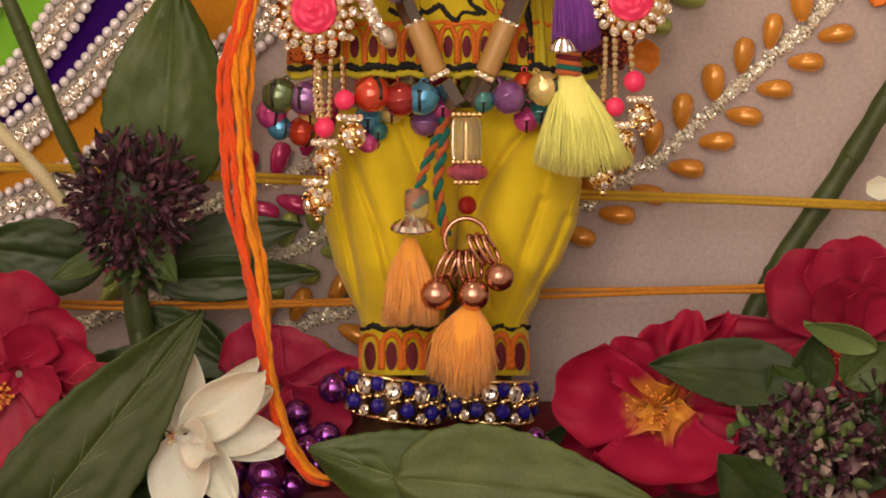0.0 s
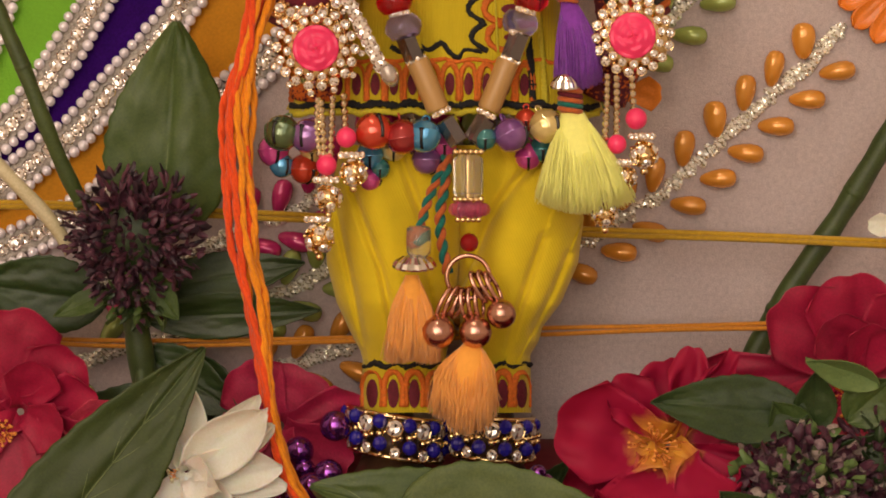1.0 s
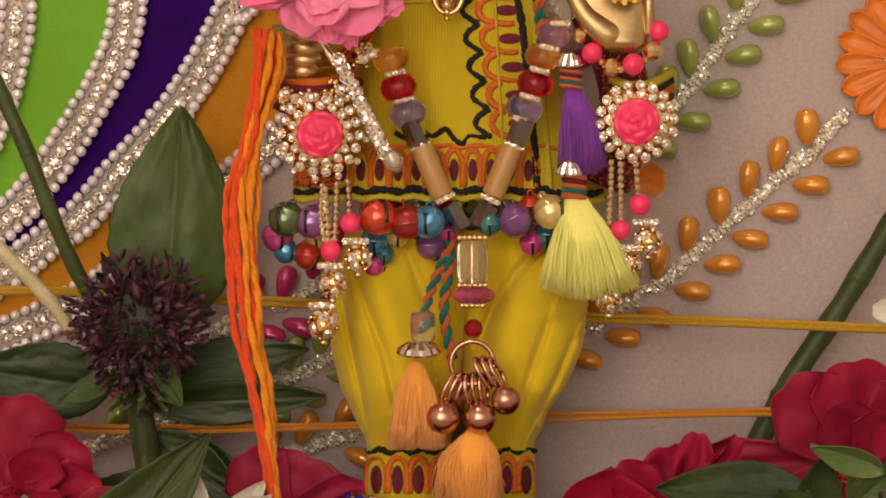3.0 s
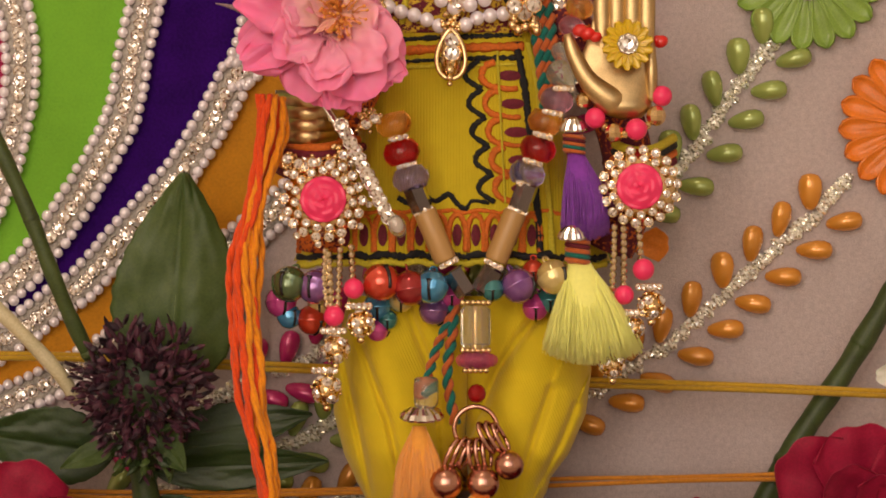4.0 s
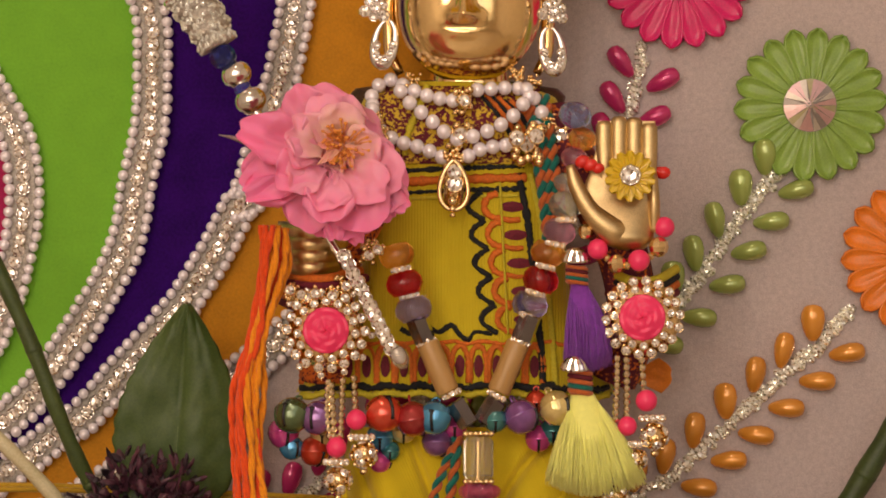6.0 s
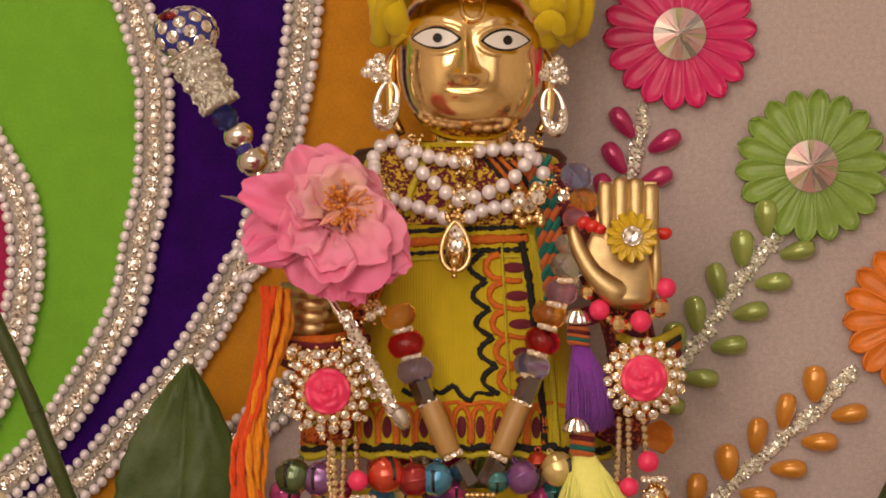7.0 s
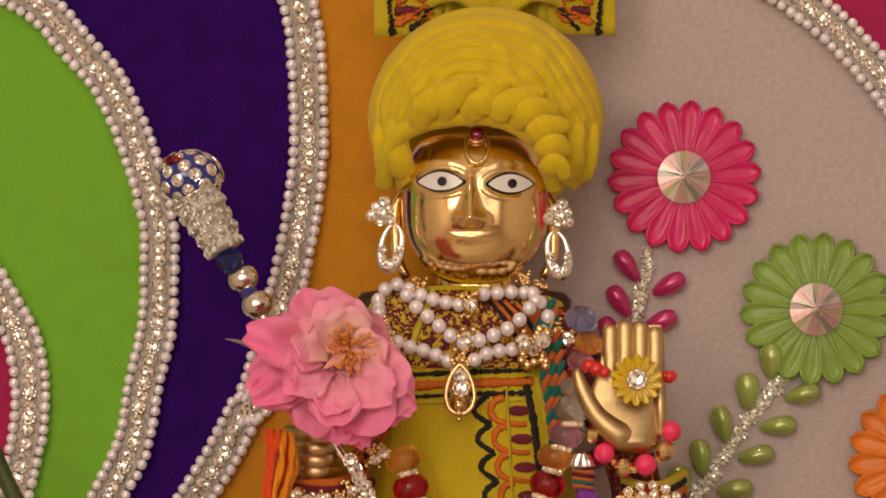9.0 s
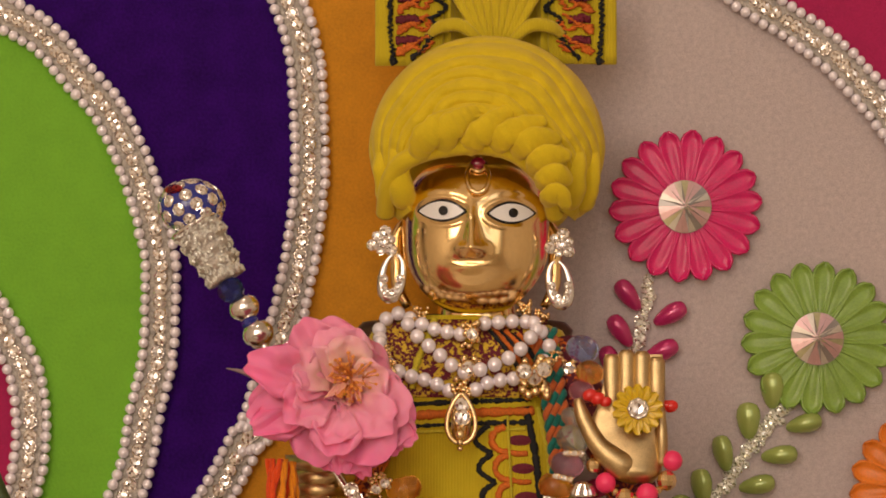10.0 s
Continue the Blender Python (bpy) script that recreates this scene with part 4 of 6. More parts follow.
for x, y, r, kind, mat in ((1021, 312, 28, "round", BLUE_GLASS), (1034, 354, 24, "round", AMBER), (1020, 388, 23, "round", ROSE_GLASS), (1003, 432, 20, "round", CLEAR_GLASS), (1004, 472, 29, "round", CLEAR_GLASS),
                           (993, 518, 28, "round", ROSE_GLASS), (973, 556, 29, "disc", AMBER), (960, 604, 30, "disc", RED_GLASS), (941, 648, 30, "disc", VIOLET_GLASS)):
    bead(kind, mat, long_string, (x - 789, 668 - y), -0.014 - 0.000012 * (y - 300), r * 1.06, r * (0.86 if kind == "round" else 1.3), 15)
for x, y, r, kind, mat in ((705, 560, 29, "disc", AMBER), (719, 610, 30, "disc", RED_GLASS), (735, 656, 30, "disc", VIOLET_GLASS)):
    bead(kind, mat, long_string, (x - 789, 668 - y), -0.021, r * 1.08, r * 1.3, -15)
for x, y, lean, k in ((934, 689, 20, 0), (748, 692, -22, 0), (822, 839, -32, 0), (871, 837, 32, 0)):
    bead("hex", HEMATITE, long_string, (x - 789, 668 - y), -0.0215, 20, 25, lean)
for x, y, lean in ((903, 758, 22), (778, 758, -23)):
    bead("tube", TAN, long_string, (x - 789, 668 - y), -0.021, 20, 47, lean, label="tan wooden tube bead")
for x, y, lean in ((968, 580, 15), (950, 627, 17), (938, 668, 20), (924, 712, 22), (881, 808, 26), (712, 585, -12), (727, 633, -15), (742, 672, -20), (757, 714, -22), (802, 806, -26), (1004, 497, 0), (985, 540, 12)):
    for k in range(6):
        a = radians(lean)
        q = (k - 2.5) * 6.8
        piece("spacer_stone", GOLD_GEM_MESH, long_string, jitter_front(at((x - 789 + 0.82 * q * math.cos(a), 668 - y - 0.82 * q * math.sin(a)), -0.0228 - 0.0018 * math.cos(q / 11)), (5.4 if k % 2 else 4.4) * UNIT, 0.4))
    part("spacer_ring", [moved(lathe([(9 * UNIT, -5 * UNIT), (15 * UNIT, -4 * UNIT), (17 * UNIT, 0), (15 * UNIT, 4 * UNIT), (9 * UNIT, 5 * UNIT)], 16), Matrix.Translation(at((x - 789, 668 - y), -0.0215)) @ pose(0, 0, 0, 0, lean, 0))], GOLD, long_string)
# drop in the middle
bead("octo", CLEAR_GLASS, long_string, (61, -251), -0.024, 28, 37, 0, label="clear faceted crystal bead")
bead("tube", GOLD, long_string, (61, -251), -0.024, 5, 36, 0)
for k in range(7):
    bead("round", PINK_GLASS, long_string, (840 - 777 + (k - 3) * 8.2, 268 - 578), -0.024 - 0.0024 * math.cos((k - 3) / 2.2), 13, 12 + 3 * (k % 2))
for y, w in ((476, 5), (560, 5), (596, 4)):
    for k in range(-w, w + 1, 2):
        bead("round", GOLD, long_string, (838 - 777 + k * 4.6, 268 - y), -0.026, 5.6, name="spacer_bead")
bead("facet", RED_GLASS, long_string, (63, -369), -0.025, 17)
bead("facet", RED_SEED, long_string, (63, -369), -0.0252, 13)
pts = [(838 - 777 + 38 * math.cos(a), 268 - 698 + 38 * math.sin(a)) for a in np.linspace(0, 2 * math.pi, 33)]
part("copper_ring", [tube([at(p, -0.026) for p in pts], 4.4 * UNIT, 8)], COPPER, long_string)
for x, y, r, lean in ((785, 796, 30, 24), (851, 796, 29, -4), (897, 764, 26, -32)):
    pend = bead("round", COPPER, long_string, (x - 777, 268 - y), -0.031, r, name="copper_ball", label="copper ball charm")
    for k in (-1, 0, 1):
        cx, cv = x - 777 + (838 - x) * 0.28 + k * 13, 268 - y + r + 18 - abs(k) * 2
        cx, cv = cx + (838 - x) * 0.18, cv + 6
        ring = [at((cx + 7 * math.cos(a) + 0.55 * (838 - x) / 60 * 24 * math.sin(a), cv + 26 * math.sin(a)), -0.0295 + 0.0026 * math.cos(a) + 0.001 * k) for a in np.linspace(0, 2 * math.pi, 22)]
        part("copper_link", [tube(ring, 4.0 * UNIT, 7)], COPPER, long_string)

# pearl collar
collar = thing("pearl_necklace", at((36, 284), -0.02), "three-strand white pearl necklace with gold and stone links", "necklace")
for pts, dy in (([(-127, 366), (-127, 394), (-109, 414), (-87, 418), (-64, 404), (-24, 389), (16, 382)], -0.002), ([(59, 401), (101, 404), (131, 404), (151, 389)], -0.003),
                ([(-77, 399), (-59, 376), (-29, 352), (1, 326), (23, 314)], -0.004), ([(51, 319), (91, 334), (121, 354), (141, 378), (146, 402)], -0.0055),
                ([(-127, 374), (-117, 334), (-84, 311), (-39, 298), (-4, 282)], -0.001), ([(43, 284), (71, 298), (106, 302), (131, 312)], -0.003), ([(163, 334), (173, 362), (159, 386)], -0.002)):
    for p in spline(pts, 25):
        piece("pearl", PEARL_MESH, collar, Matrix.Translation(at(p, TUNIC.y(p, 0.0028) + dy)) @ Matrix.Scale(13.4 * UNIT, 4))


def gold_cluster(parent, p, y, r, n=5, name="gold_link"):
    """A knot of gold beads and leaves round one or more stones."""
    blobs = [moved(ball(1, 8, 6), Matrix.Translation(at((p[0] + r * rng.uniform(-0.9, 0.9), p[1] + r * rng.uniform(-1, 1)), y + rng.uniform(-0.0008, 0.001))) @ Matrix.Scale(r * rng.uniform(0.2, 0.34) * UNIT, 4)) for _ in range(n * 4)]
    return tagged(part(name, blobs, GOLD, parent), kind="stuff")


for x, y, r, stone in ((835, 592, 22, 11), (829, 652, 20, 13), (680, 622, 12, 0), (692, 655, 14, 0), (815, 690, 20, 0), (945, 668, 34, 15), (1006, 655, 20, 13), (745, 558, 14, 0), (925, 548, 16, 0), (960, 560, 14, 0), (985, 630, 14, 0)):
    p = (x - 799, 974 - y)
    yy = TUNIC.y(p, 0.004) - 0.003
    gold_cluster(collar, p, yy, r)
    if stone:
        piece("rhinestone", GOLD_GEM_MESH, collar, jitter_front(at(p, yy - 0.002), stone * UNIT))
for x, y in ((928, 658), (962, 655)):
    piece("rhinestone", GOLD_GEM_MESH, collar, jitter_front(at((x - 799, 974 - y), -0.0175), 14 * UNIT))
drop = [(816 - 799 + 30 * math.sin(a) * math.sin(a / 2) ** 0.6, 974 - 742 + 44 * math.cos(a)) for a in np.linspace(0.02, 2 * math.pi - 0.02, 40)]
part("pendant_back", [slab([(17 + 0.72 * (p[0] - 17), p[1]) for p in drop[2:-2]], -0.0155, 0.0006)], GOLD, collar)
part("pendant_frame", [tube([at(p, -0.017) for p in drop], 4.6 * UNIT, 8)], GOLD, collar, "gold drop-shaped pendant frame")
for y, r in ((718, 14), (740, 15)):
    piece("rhinestone", GOLD_GEM_MESH, collar, jitter_front(at((818 - 799, 974 - y), -0.0172), r * UNIT))
for y, r in ((770, 9), (784, 6), (795, 5)):
    bead("round", GOLD, collar, (814 - 799, 974 - y), -0.0175, r)

# earrings
for s, (x, y), (hx, hy) in ((-1, (677, 428), (694, 488)), (1, (993, 432), (990, 500))):
    ear = thing("earring", at((x - 799, 974 - y), -0.002), "silver earring with a stone flower and a stone-set hoop", "earring", "earrings")
    for k in range(6):
        a = 2 * math.pi * k / 6 + 0.3
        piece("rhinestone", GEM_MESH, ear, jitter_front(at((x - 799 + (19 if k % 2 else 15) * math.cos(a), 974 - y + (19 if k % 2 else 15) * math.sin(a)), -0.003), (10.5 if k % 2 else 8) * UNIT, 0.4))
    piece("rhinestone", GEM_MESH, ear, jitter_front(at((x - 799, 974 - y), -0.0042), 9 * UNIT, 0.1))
    part("backing", [moved(lathe([(18 * UNIT, -0.001), (18 * UNIT, 0.0), (10 * UNIT, 0.0008)], 14), towards(at((x - 799, 974 - y), -0.002), FRONT))], SILVER, ear)
    turns = np.linspace(radians(100), radians(440), 40)
    loop = [(hx - 799 + 18 * math.cos(a) - s * 5 * math.sin(a), 974 - hy + 38 * math.sin(a)) for a in turns]
    part("hoop", [tube([at(p, -0.003) for p in loop], [(3.2 + 8.5 * max(0.0, 0.5 - 0.5 * math.sin(a)) ** 1.2) * UNIT for a in turns], 10, 0.6)], SILVER, ear)
    for k, a in enumerate(np.linspace(radians(190), radians(350), 7)):
        piece("rhinestone", GEM_MESH, ear, jitter_front(at((hx - 799 + 15 * math.cos(a) - s * 5 * math.sin(a), 974 - hy + 33 * math.sin(a)), -0.0048), (5.5 if k % 2 else 7.5) * UNIT, 0.3))

# ---- jewellery at the wrists ----


CHAIN_GOLD = material("pale_gold_chain", (0.98, 0.78, 0.55), 0.12, 1.0, mottle=0.15, Coat_Weight=1.0)


def resin_rose(parent, p, y, r):
    rows = []
    for s in np.linspace(0.02, 1, 16):
        rows.append([at((p[0] + r * s * math.cos(a), p[1] + r * s * math.sin(a)), y - r * UNIT * (0.42 * math.sqrt(1 - 0.85 * s * s) + 0.16 * abs(math.sin((1.5 + int(3.3 * s) * 0.5) * a + 1.7 * int(3.3 * s) + 2 * s)) ** 0.6 * (1 - (3.3 * s) % 1 * 0.6))) for a in np.linspace(0, 2 * math.pi, 41)])
    rows.append([at((p[0] + r * math.cos(a), p[1] + r * math.sin(a)), y + 0.002) for a in np.linspace(0, 2 * math.pi, 41)])
    return part("resin_rose", [sheet(rows)], HOT_PINK, parent, "hot pink resin rose")


FILIGREE = [(moved(ball(0.74, 14, 9), Matrix.Identity(4))[0], ball(0.74, 14, 9)[1], 1)]
for k in range(26):
    z = 1 - 2 * (k + 0.5) / 26
    a = 2.39996 * k
    n = Vector((math.sqrt(1 - z * z) * math.cos(a), math.sqrt(1 - z * z) * math.sin(a), z))
    if k % 2:
        FILIGREE += [(*moved(s, towards(n * 0.8, n, 0.36)), s[2]) for s in gem(1.0, 7, 0.55)]
    else:
        FILIGREE.append((*moved(ball(0.13, 6, 5), Matrix.Translation(n * 0.93)), 1))
FILIGREE_MESH = mesh("filigree_ball", FILIGREE, [STONE, GOLD, STONE_SHADE], smooth=False)


def rosette(words, centre, y, rings, chains, pinks, balls):
    root = thing("wrist_ornament", at(centre, y), words, "wrist ornament", "wrist ornaments")
    resin_rose(root, centre, y - 0.002, 41)
    part("backing", [moved(lathe([(66 * UNIT, -0.0012), (66 * UNIT, 0.0), (20 * UNIT, 0.001)], 20), towards(at(centre, y), FRONT))], GOLD, root)
    for rr, n, size, dy in rings:
        for k in range(n):
            a = 2 * math.pi * k / n + rr
            p = (centre[0] + rr * math.cos(a) * rng.uniform(0.97, 1.03), centre[1] + rr * math.sin(a))
            m = towards(at(p, y + dy), Vector((0.2 * math.cos(a) + rng.uniform(-0.15, 0.15), -1, 0.2 * math.sin(a) + rng.uniform(-0.15, 0.15))), size * UNIT)
            piece("rhinestone", GOLD_GEM_MESH, root, m @ pose(0, 0, 0, 0, 0, 31 * k))
    for pts in chains:
        for p in spline(pts, 12.5):
            bead("facet", CHAIN_GOLD, root, p, y, 6.6, name="chain_bead")
    for x, v, r in pinks:
        bead("round", HOT_PINK, root, (x, v), y - 0.001, r, name="pink_bead", label="hot pink round bead")
    for x, v, r in balls:
        piece("filigree_ball", FILIGREE_MESH, root, Matrix.Translation(at((x, v), y)) @ pose(0, 0, 0, rng.uniform(0, 90), rng.uniform(0, 90), 0) @ Matrix.Scale(r * UNIT, 4), "gold filigree ball set with clear stones")
        for k in range(-2, 3):
            piece("rhinestone", GOLD_GEM_MESH, root, jitter_front(at((x - 4 + 9 * k, v + r + 6), y - 0.002 + 0.0003 * k * k), 6 * UNIT, 0.3))
        bead("round", GOLD, root, (x, v - r - 4), y, 7)


rosette("pink resin rose in clear stones with bead chains at the wrist", (-209, -25), -0.026, ((51, 15, 7.6, -0.003), (67, 18, 8.6, -0.001), (80, 12, 6, 0.001)),
        ([(-205, -117), (-207, -172), (-202, -212)], [(-179, -114), (-181, -172), (-183, -222)], [(-159, -110), (-157, -162)], [(-199, -122), (-192, -252)]), ((622 - 777, 268 - 451, 18), (587 - 777, 268 - 500, 18)),
        ((635 - 777, 268 - 513, 25), (590 - 777, 268 - 558, 26), (574 - 777, 268 - 630, 28)))
rosette("pink resin rose in clear stones with bead chains at the wrist", (351, -2), -0.026, ((50, 15, 7.4, -0.003), (65, 18, 8.4, -0.001)),
        ([(306, -74), (305, -132), (303, -182)], [(322, -77), (323, -132), (323, -177)], [(349, -77), (353, -132)]), ((1135 - 777, 268 - 417, 19), (1101 - 777, 268 - 462, 17)),
        ((1149 - 777, 268 - 480, 26), (1118 - 777, 268 - 520, 20), (1080 - 777, 268 - 586, 24)))
band = thing("bracelet", at((333, 103), -0.03), "bracelet of hot pink and gold beads under the raised hand", "bracelet", "bracelets")
for x, y, r, mat in ((1028, 118, 14, GOLD), (1049, 149, 18, HOT_PINK), (1083, 175, 17, GOLD), (1122, 169, 19, HOT_PINK), (1157, 145, 18, GOLD), (1167, 110, 18, HOT_PINK), (1066, 165, 7, GOLD), (1102, 178, 7, GOLD), (1142, 162, 7, GOLD)):
    bead("round" if mat is HOT_PINK else "facet", mat, band, (x - 777, 268 - y), -0.0285 + 0.00006 * abs(x - 1105), r)
band = thing("bracelet", at((-217, 43), -0.02), "bracelet of gold links and clear stones round the closed hand", "bracelet", "bracelets")
for x, y in ((500, 222), (520, 230), (545, 228), (575, 232), (600, 215), (625, 205), (640, 160), (655, 150)):
    gold_cluster(band, (x - 777, 268 - y), -0.026, 17, 4)
    piece("rhinestone", GOLD_GEM_MESH, band, jitter_front(at((x - 777 + 4, 268 - y), -0.029), 9 * UNIT, 0.5))
for x0, x1, y, mat in ((478, 640, 208, RED_GLASS), (490, 630, 196, ORANGE_THREAD)):
    part("cord", [tube(path3([(x0 - 777, 268 - y), ((x0 + x1) / 2 - 777, 268 - y - 6), (x1 - 777, 268 - y + 8)], [-0.012, -0.026, -0.012], 8), 8 * UNIT, 8)], MAROON_THREAD if mat is RED_GLASS else mat, band)

# yellow flower on the raised palm
palm = thing("palm_flower", at((329, 248), -0.03), "small yellow flower with a clear stone tied on the palm", "flower ornament")
YELLOW_PLASTIC = material("yellow_plastic", (0.78, 0.52, 0.012), 0.3, mottle=0.08, size=200, Coat_Weight=0.4)
data = mesh("petal", [petal_grid(47 * UNIT, 27 * UNIT, 0.16, 0.02, 0.0, 0.75, rows=11, cols=9, neck=0.7, broad=True)], YELLOW_PLASTIC, solid=0.0007)
for k in range(14):
    piece("petal", data, palm, Matrix.Translation(at((329, 248), -0.0295)) @ pose(0, 0, 0, 0, 360 * k / 14, 0) @ pose(0, 0, 0, 8, 0, 0))
part("centre", [moved(ball(1, 16, 8), Matrix.Translation(at((329, 248), -0.0295)) @ Matrix.Diagonal((24 * UNIT, 8 * UNIT, 24 * UNIT, 1)))], YELLOW_PLASTIC, palm)
piece("rhinestone", GEM_MESH, palm, towards(at((330, 250), -0.0318), FRONT, 17 * UNIT), "clear round stone")
RED_BEAD = material("red_seed_bead", (0.75, 0.02, 0.015), 0.25, mottle=0.1, Coat_Weight=0.6)
for x, y, r in ((1044, 700, 11), (1058, 706, 11), (1072, 712, 9), (1180, 718, 9), (1187, 720, 11)):
    bead("round", RED_BEAD, palm, (x - 799, 974 - y), -0.027 if x < 1100 else -0.02, r, r * 1.2, 70)

# ---- staff in the closed hand ----
staff = thing("staff", at((-349, 374), -0.02), "decorated staff with a blue stone-set knob and silver beads", "staff")
NAVY_ENAMEL = material("navy_enamel", (0.02, 0.03, 0.28), 0.2, mottle=0.2, Coat_Weight=0.8)
BLUE_GLASS_DARK = clear("dark_blue_glass", (0.03, 0.06, 0.42))
SY = -0.016
knob = part("knob", [moved(ball(1, 24, 14), Matrix.Translation(at((-463, 610), SY)) @ Matrix.Diagonal((57 * UNIT, 0.010, 46 * UNIT, 1)))], NAVY_ENAMEL, staff, "dark blue knob set with clear stones")
for k in range(46):
    z = 1 - 2 * (k + 0.5) / 46
    a = 2.39996 * k
    n = Vector((math.sqrt(1 - z * z) * math.cos(a), math.sqrt(1 - z * z) * math.sin(a), z))
    if n.y < 0.3:
        c = at((-463, 610), SY)
        piece("rhinestone", GEM_MESH, knob, towards(c + Vector((n.x * 56 * UNIT, n.y * 0.0098, n.z * 45 * UNIT)), n, 10.5 * UNIT))
part("cap", [moved(ball(1, 16, 8), Matrix.Translation(at((-487, 636), SY - 0.002)) @ Matrix.Diagonal((26 * UNIT, 0.007, 13 * UNIT, 1)))], RED_GLASS, staff, "red glass inlay")
line = path3([(-456, 578), (-437, 546), (-415, 508), (-399, 478)], SY, 3)
sleeve_r = [(44 - 12 * i / len(line) + 2.5 * math.sin(i * 0.75)) * UNIT for i in range(len(line))]
sleeve = part("glitter_sleeve", [tube(line, sleeve_r, 20)], SILVER_CLOTH, staff, "sleeve covered in tiny clear stones")
grit = []
for k in range(620):
    i = rng.randrange(1, len(line) - 1)
    t = (line[i + 1] - line[i - 1]).normalized()
    s = t.cross(Vector((0, 1, 0))).normalized()
    a = rng.uniform(0, 2 * math.pi)
    n = math.cos(a) * s + math.sin(a) * t.cross(s)
    grit += [(*moved(g, towards(line[i] + n * sleeve_r[i], n + 0.4 * Vector((rng.uniform(-1, 1), rng.uniform(-1, 1), rng.uniform(-1, 1))), rng.uniform(3, 5) * UNIT)), 0) for g in gem(1.0, 5, 0.6, False)]
tagged(part("stone_crust", grit, [GLITTER, SILVER, GLITTER_SHADE], sleeve, smooth=False), kind="stuff")
part("ring", [moved(tube([Vector((45 * UNIT * math.cos(a), 45 * UNIT * math.sin(a), 0)) for a in np.linspace(0, 2 * math.pi, 40)], 4 * UNIT, 8), towards(line[1], line[0] - line[3]))], SILVER, staff)
for x, y, r, kind, mat in ((407, 514, 25, "facet", BLUE_GLASS_DARK), (431, 546, 27, "round", SILVER), (441, 570, 16, "facet", NAVY_ENAMEL), (456, 592, 28, "round", SILVER)):
    bead(kind, mat, staff, (x - 799, 974 - y), SY, r, r * 0.9, -32)
part("rod", [tube(path3([(-359, 409), (-239, 194), (-149, 48), (-84, -67)], [SY, SY - 0.004, -0.026, -0.028], 14), 8 * UNIT, 10)], SILVER, staff)
for p in spline([(-177, 106), (-149, 53), (-121, -2), (-94, -57)], 17):
    piece("rhinestone", GEM_MESH, staff, jitter_front(at((p[0], p[1]), -0.0295), 12.5 * UNIT, 0.5))
bead("round", CLEAR_GLASS, staff, (-79, -72), -0.029, 15, 22, -28, label="clear glass bead tip")
bead("round", PEARL, staff, (-81, -68), -0.029, 9, 15, -28)

# ---- jingle bells on the hem ----


def jingle_bell(p, y, r, mat, turn, lean):
    bell = thing("jingle_bell", at(p, y), "small round painted metal jingle bell hanging from the hem", "bell", "jingle bells on the hem")
    m = Matrix.Translation(at(p, y)) @ pose(0, 0, 0, 0, 0, turn) @ pose(0, 0, 0, -lean, 0, 0) @ Matrix.Scale(r * UNIT, 4)
    prof = [(0.1, -1.0), (0.45, -0.92), (0.75, -0.7), (0.95, -0.32), (1.0, -0.05), (1.04, 0.0), (1.0, 0.06), (0.94, 0.36), (0.74, 0.68), (0.46, 0.88), (0.2, 1.0)]
    part("shell", [moved(lathe(prof, 20), m)], mat, bell)
    slot = [Vector((0.09 * math.sin(0), -1.0 * math.sin(a), -math.cos(a))) * 1.0 for a in np.linspace(radians(15), radians(88), 10)]
    part("slot", [moved(tube(slot, [0.1 + 0.09 * (i == 9) for i in range(10)], 8), m)], BLACK_ENAMEL, bell, "dark cut slot")
    part("loop", [moved(tube([Vector((0.22 * math.cos(a), 0, 1.12 + 0.22 * math.sin(a))) for a in np.linspace(0, 2 * math.pi, 18)], 0.075, 6), m)], mat, bell)


BELL = {k: enamel(k + "_bell_paint", c) for k, c in (("green", (0.13, 0.20, 0.08)), ("magenta", (0.80, 0.10, 0.46)), ("blue", (0.07, 0.34, 0.62)), ("violet", (0.30, 0.13, 0.38)), ("cream", (0.85, 0.68, 0.27)), ("red", (0.72, 0.07, 0.03)), ("teal", (0.05, 0.26, 0.28)), ("purple", (0.26, 0.10, 0.36)), ("dark_red", (0.42, 0.025, 0.03)))}
for x, y, r, k, turn, lean in ((508, 443, 30, "green", -25, 40), (553, 448, 28, "violet", -20, 40), (670, 440, 31, "red", 30, 60), (722, 450, 29, "dark_red", 90, 10), (760, 448, 28, "blue", -10, 30),
                               (914, 446, 29, "purple", 60, 30), (976, 430, 29, "cream", 40, 35), (868, 452, 20, "teal", 0, 0)):
    jingle_bell((x - 777, 268 - y), -0.022, r * 1.06, BELL[k], turn, lean)
for x, y, r, k, turn, lean in ((493, 474, 28, "magenta", 20, 10), (508, 500, 22, "blue", 30, 30), (562, 477, 22, "cream", 0, 0), (548, 506, 27, "red", 40, 0), (764, 489, 27, "violet", 70, 0), (796, 462, 23, "magenta", 0, 0),
                               (940, 420, 21, "red", 0, 0), (944, 484, 24, "magenta", 0, 0), (970, 470, 25, "teal", 0, 0), (664, 482, 25, "blue", 0, 0), (706, 470, 23, "cream", 0, 0), (682, 506, 18, "teal", 0, 0), (664, 526, 19, "magenta", 90, 0)):
    jingle_bell((x - 777, 268 - y), -0.013, r, BELL[k], turn, lean)

# ---- tassels and cords ----


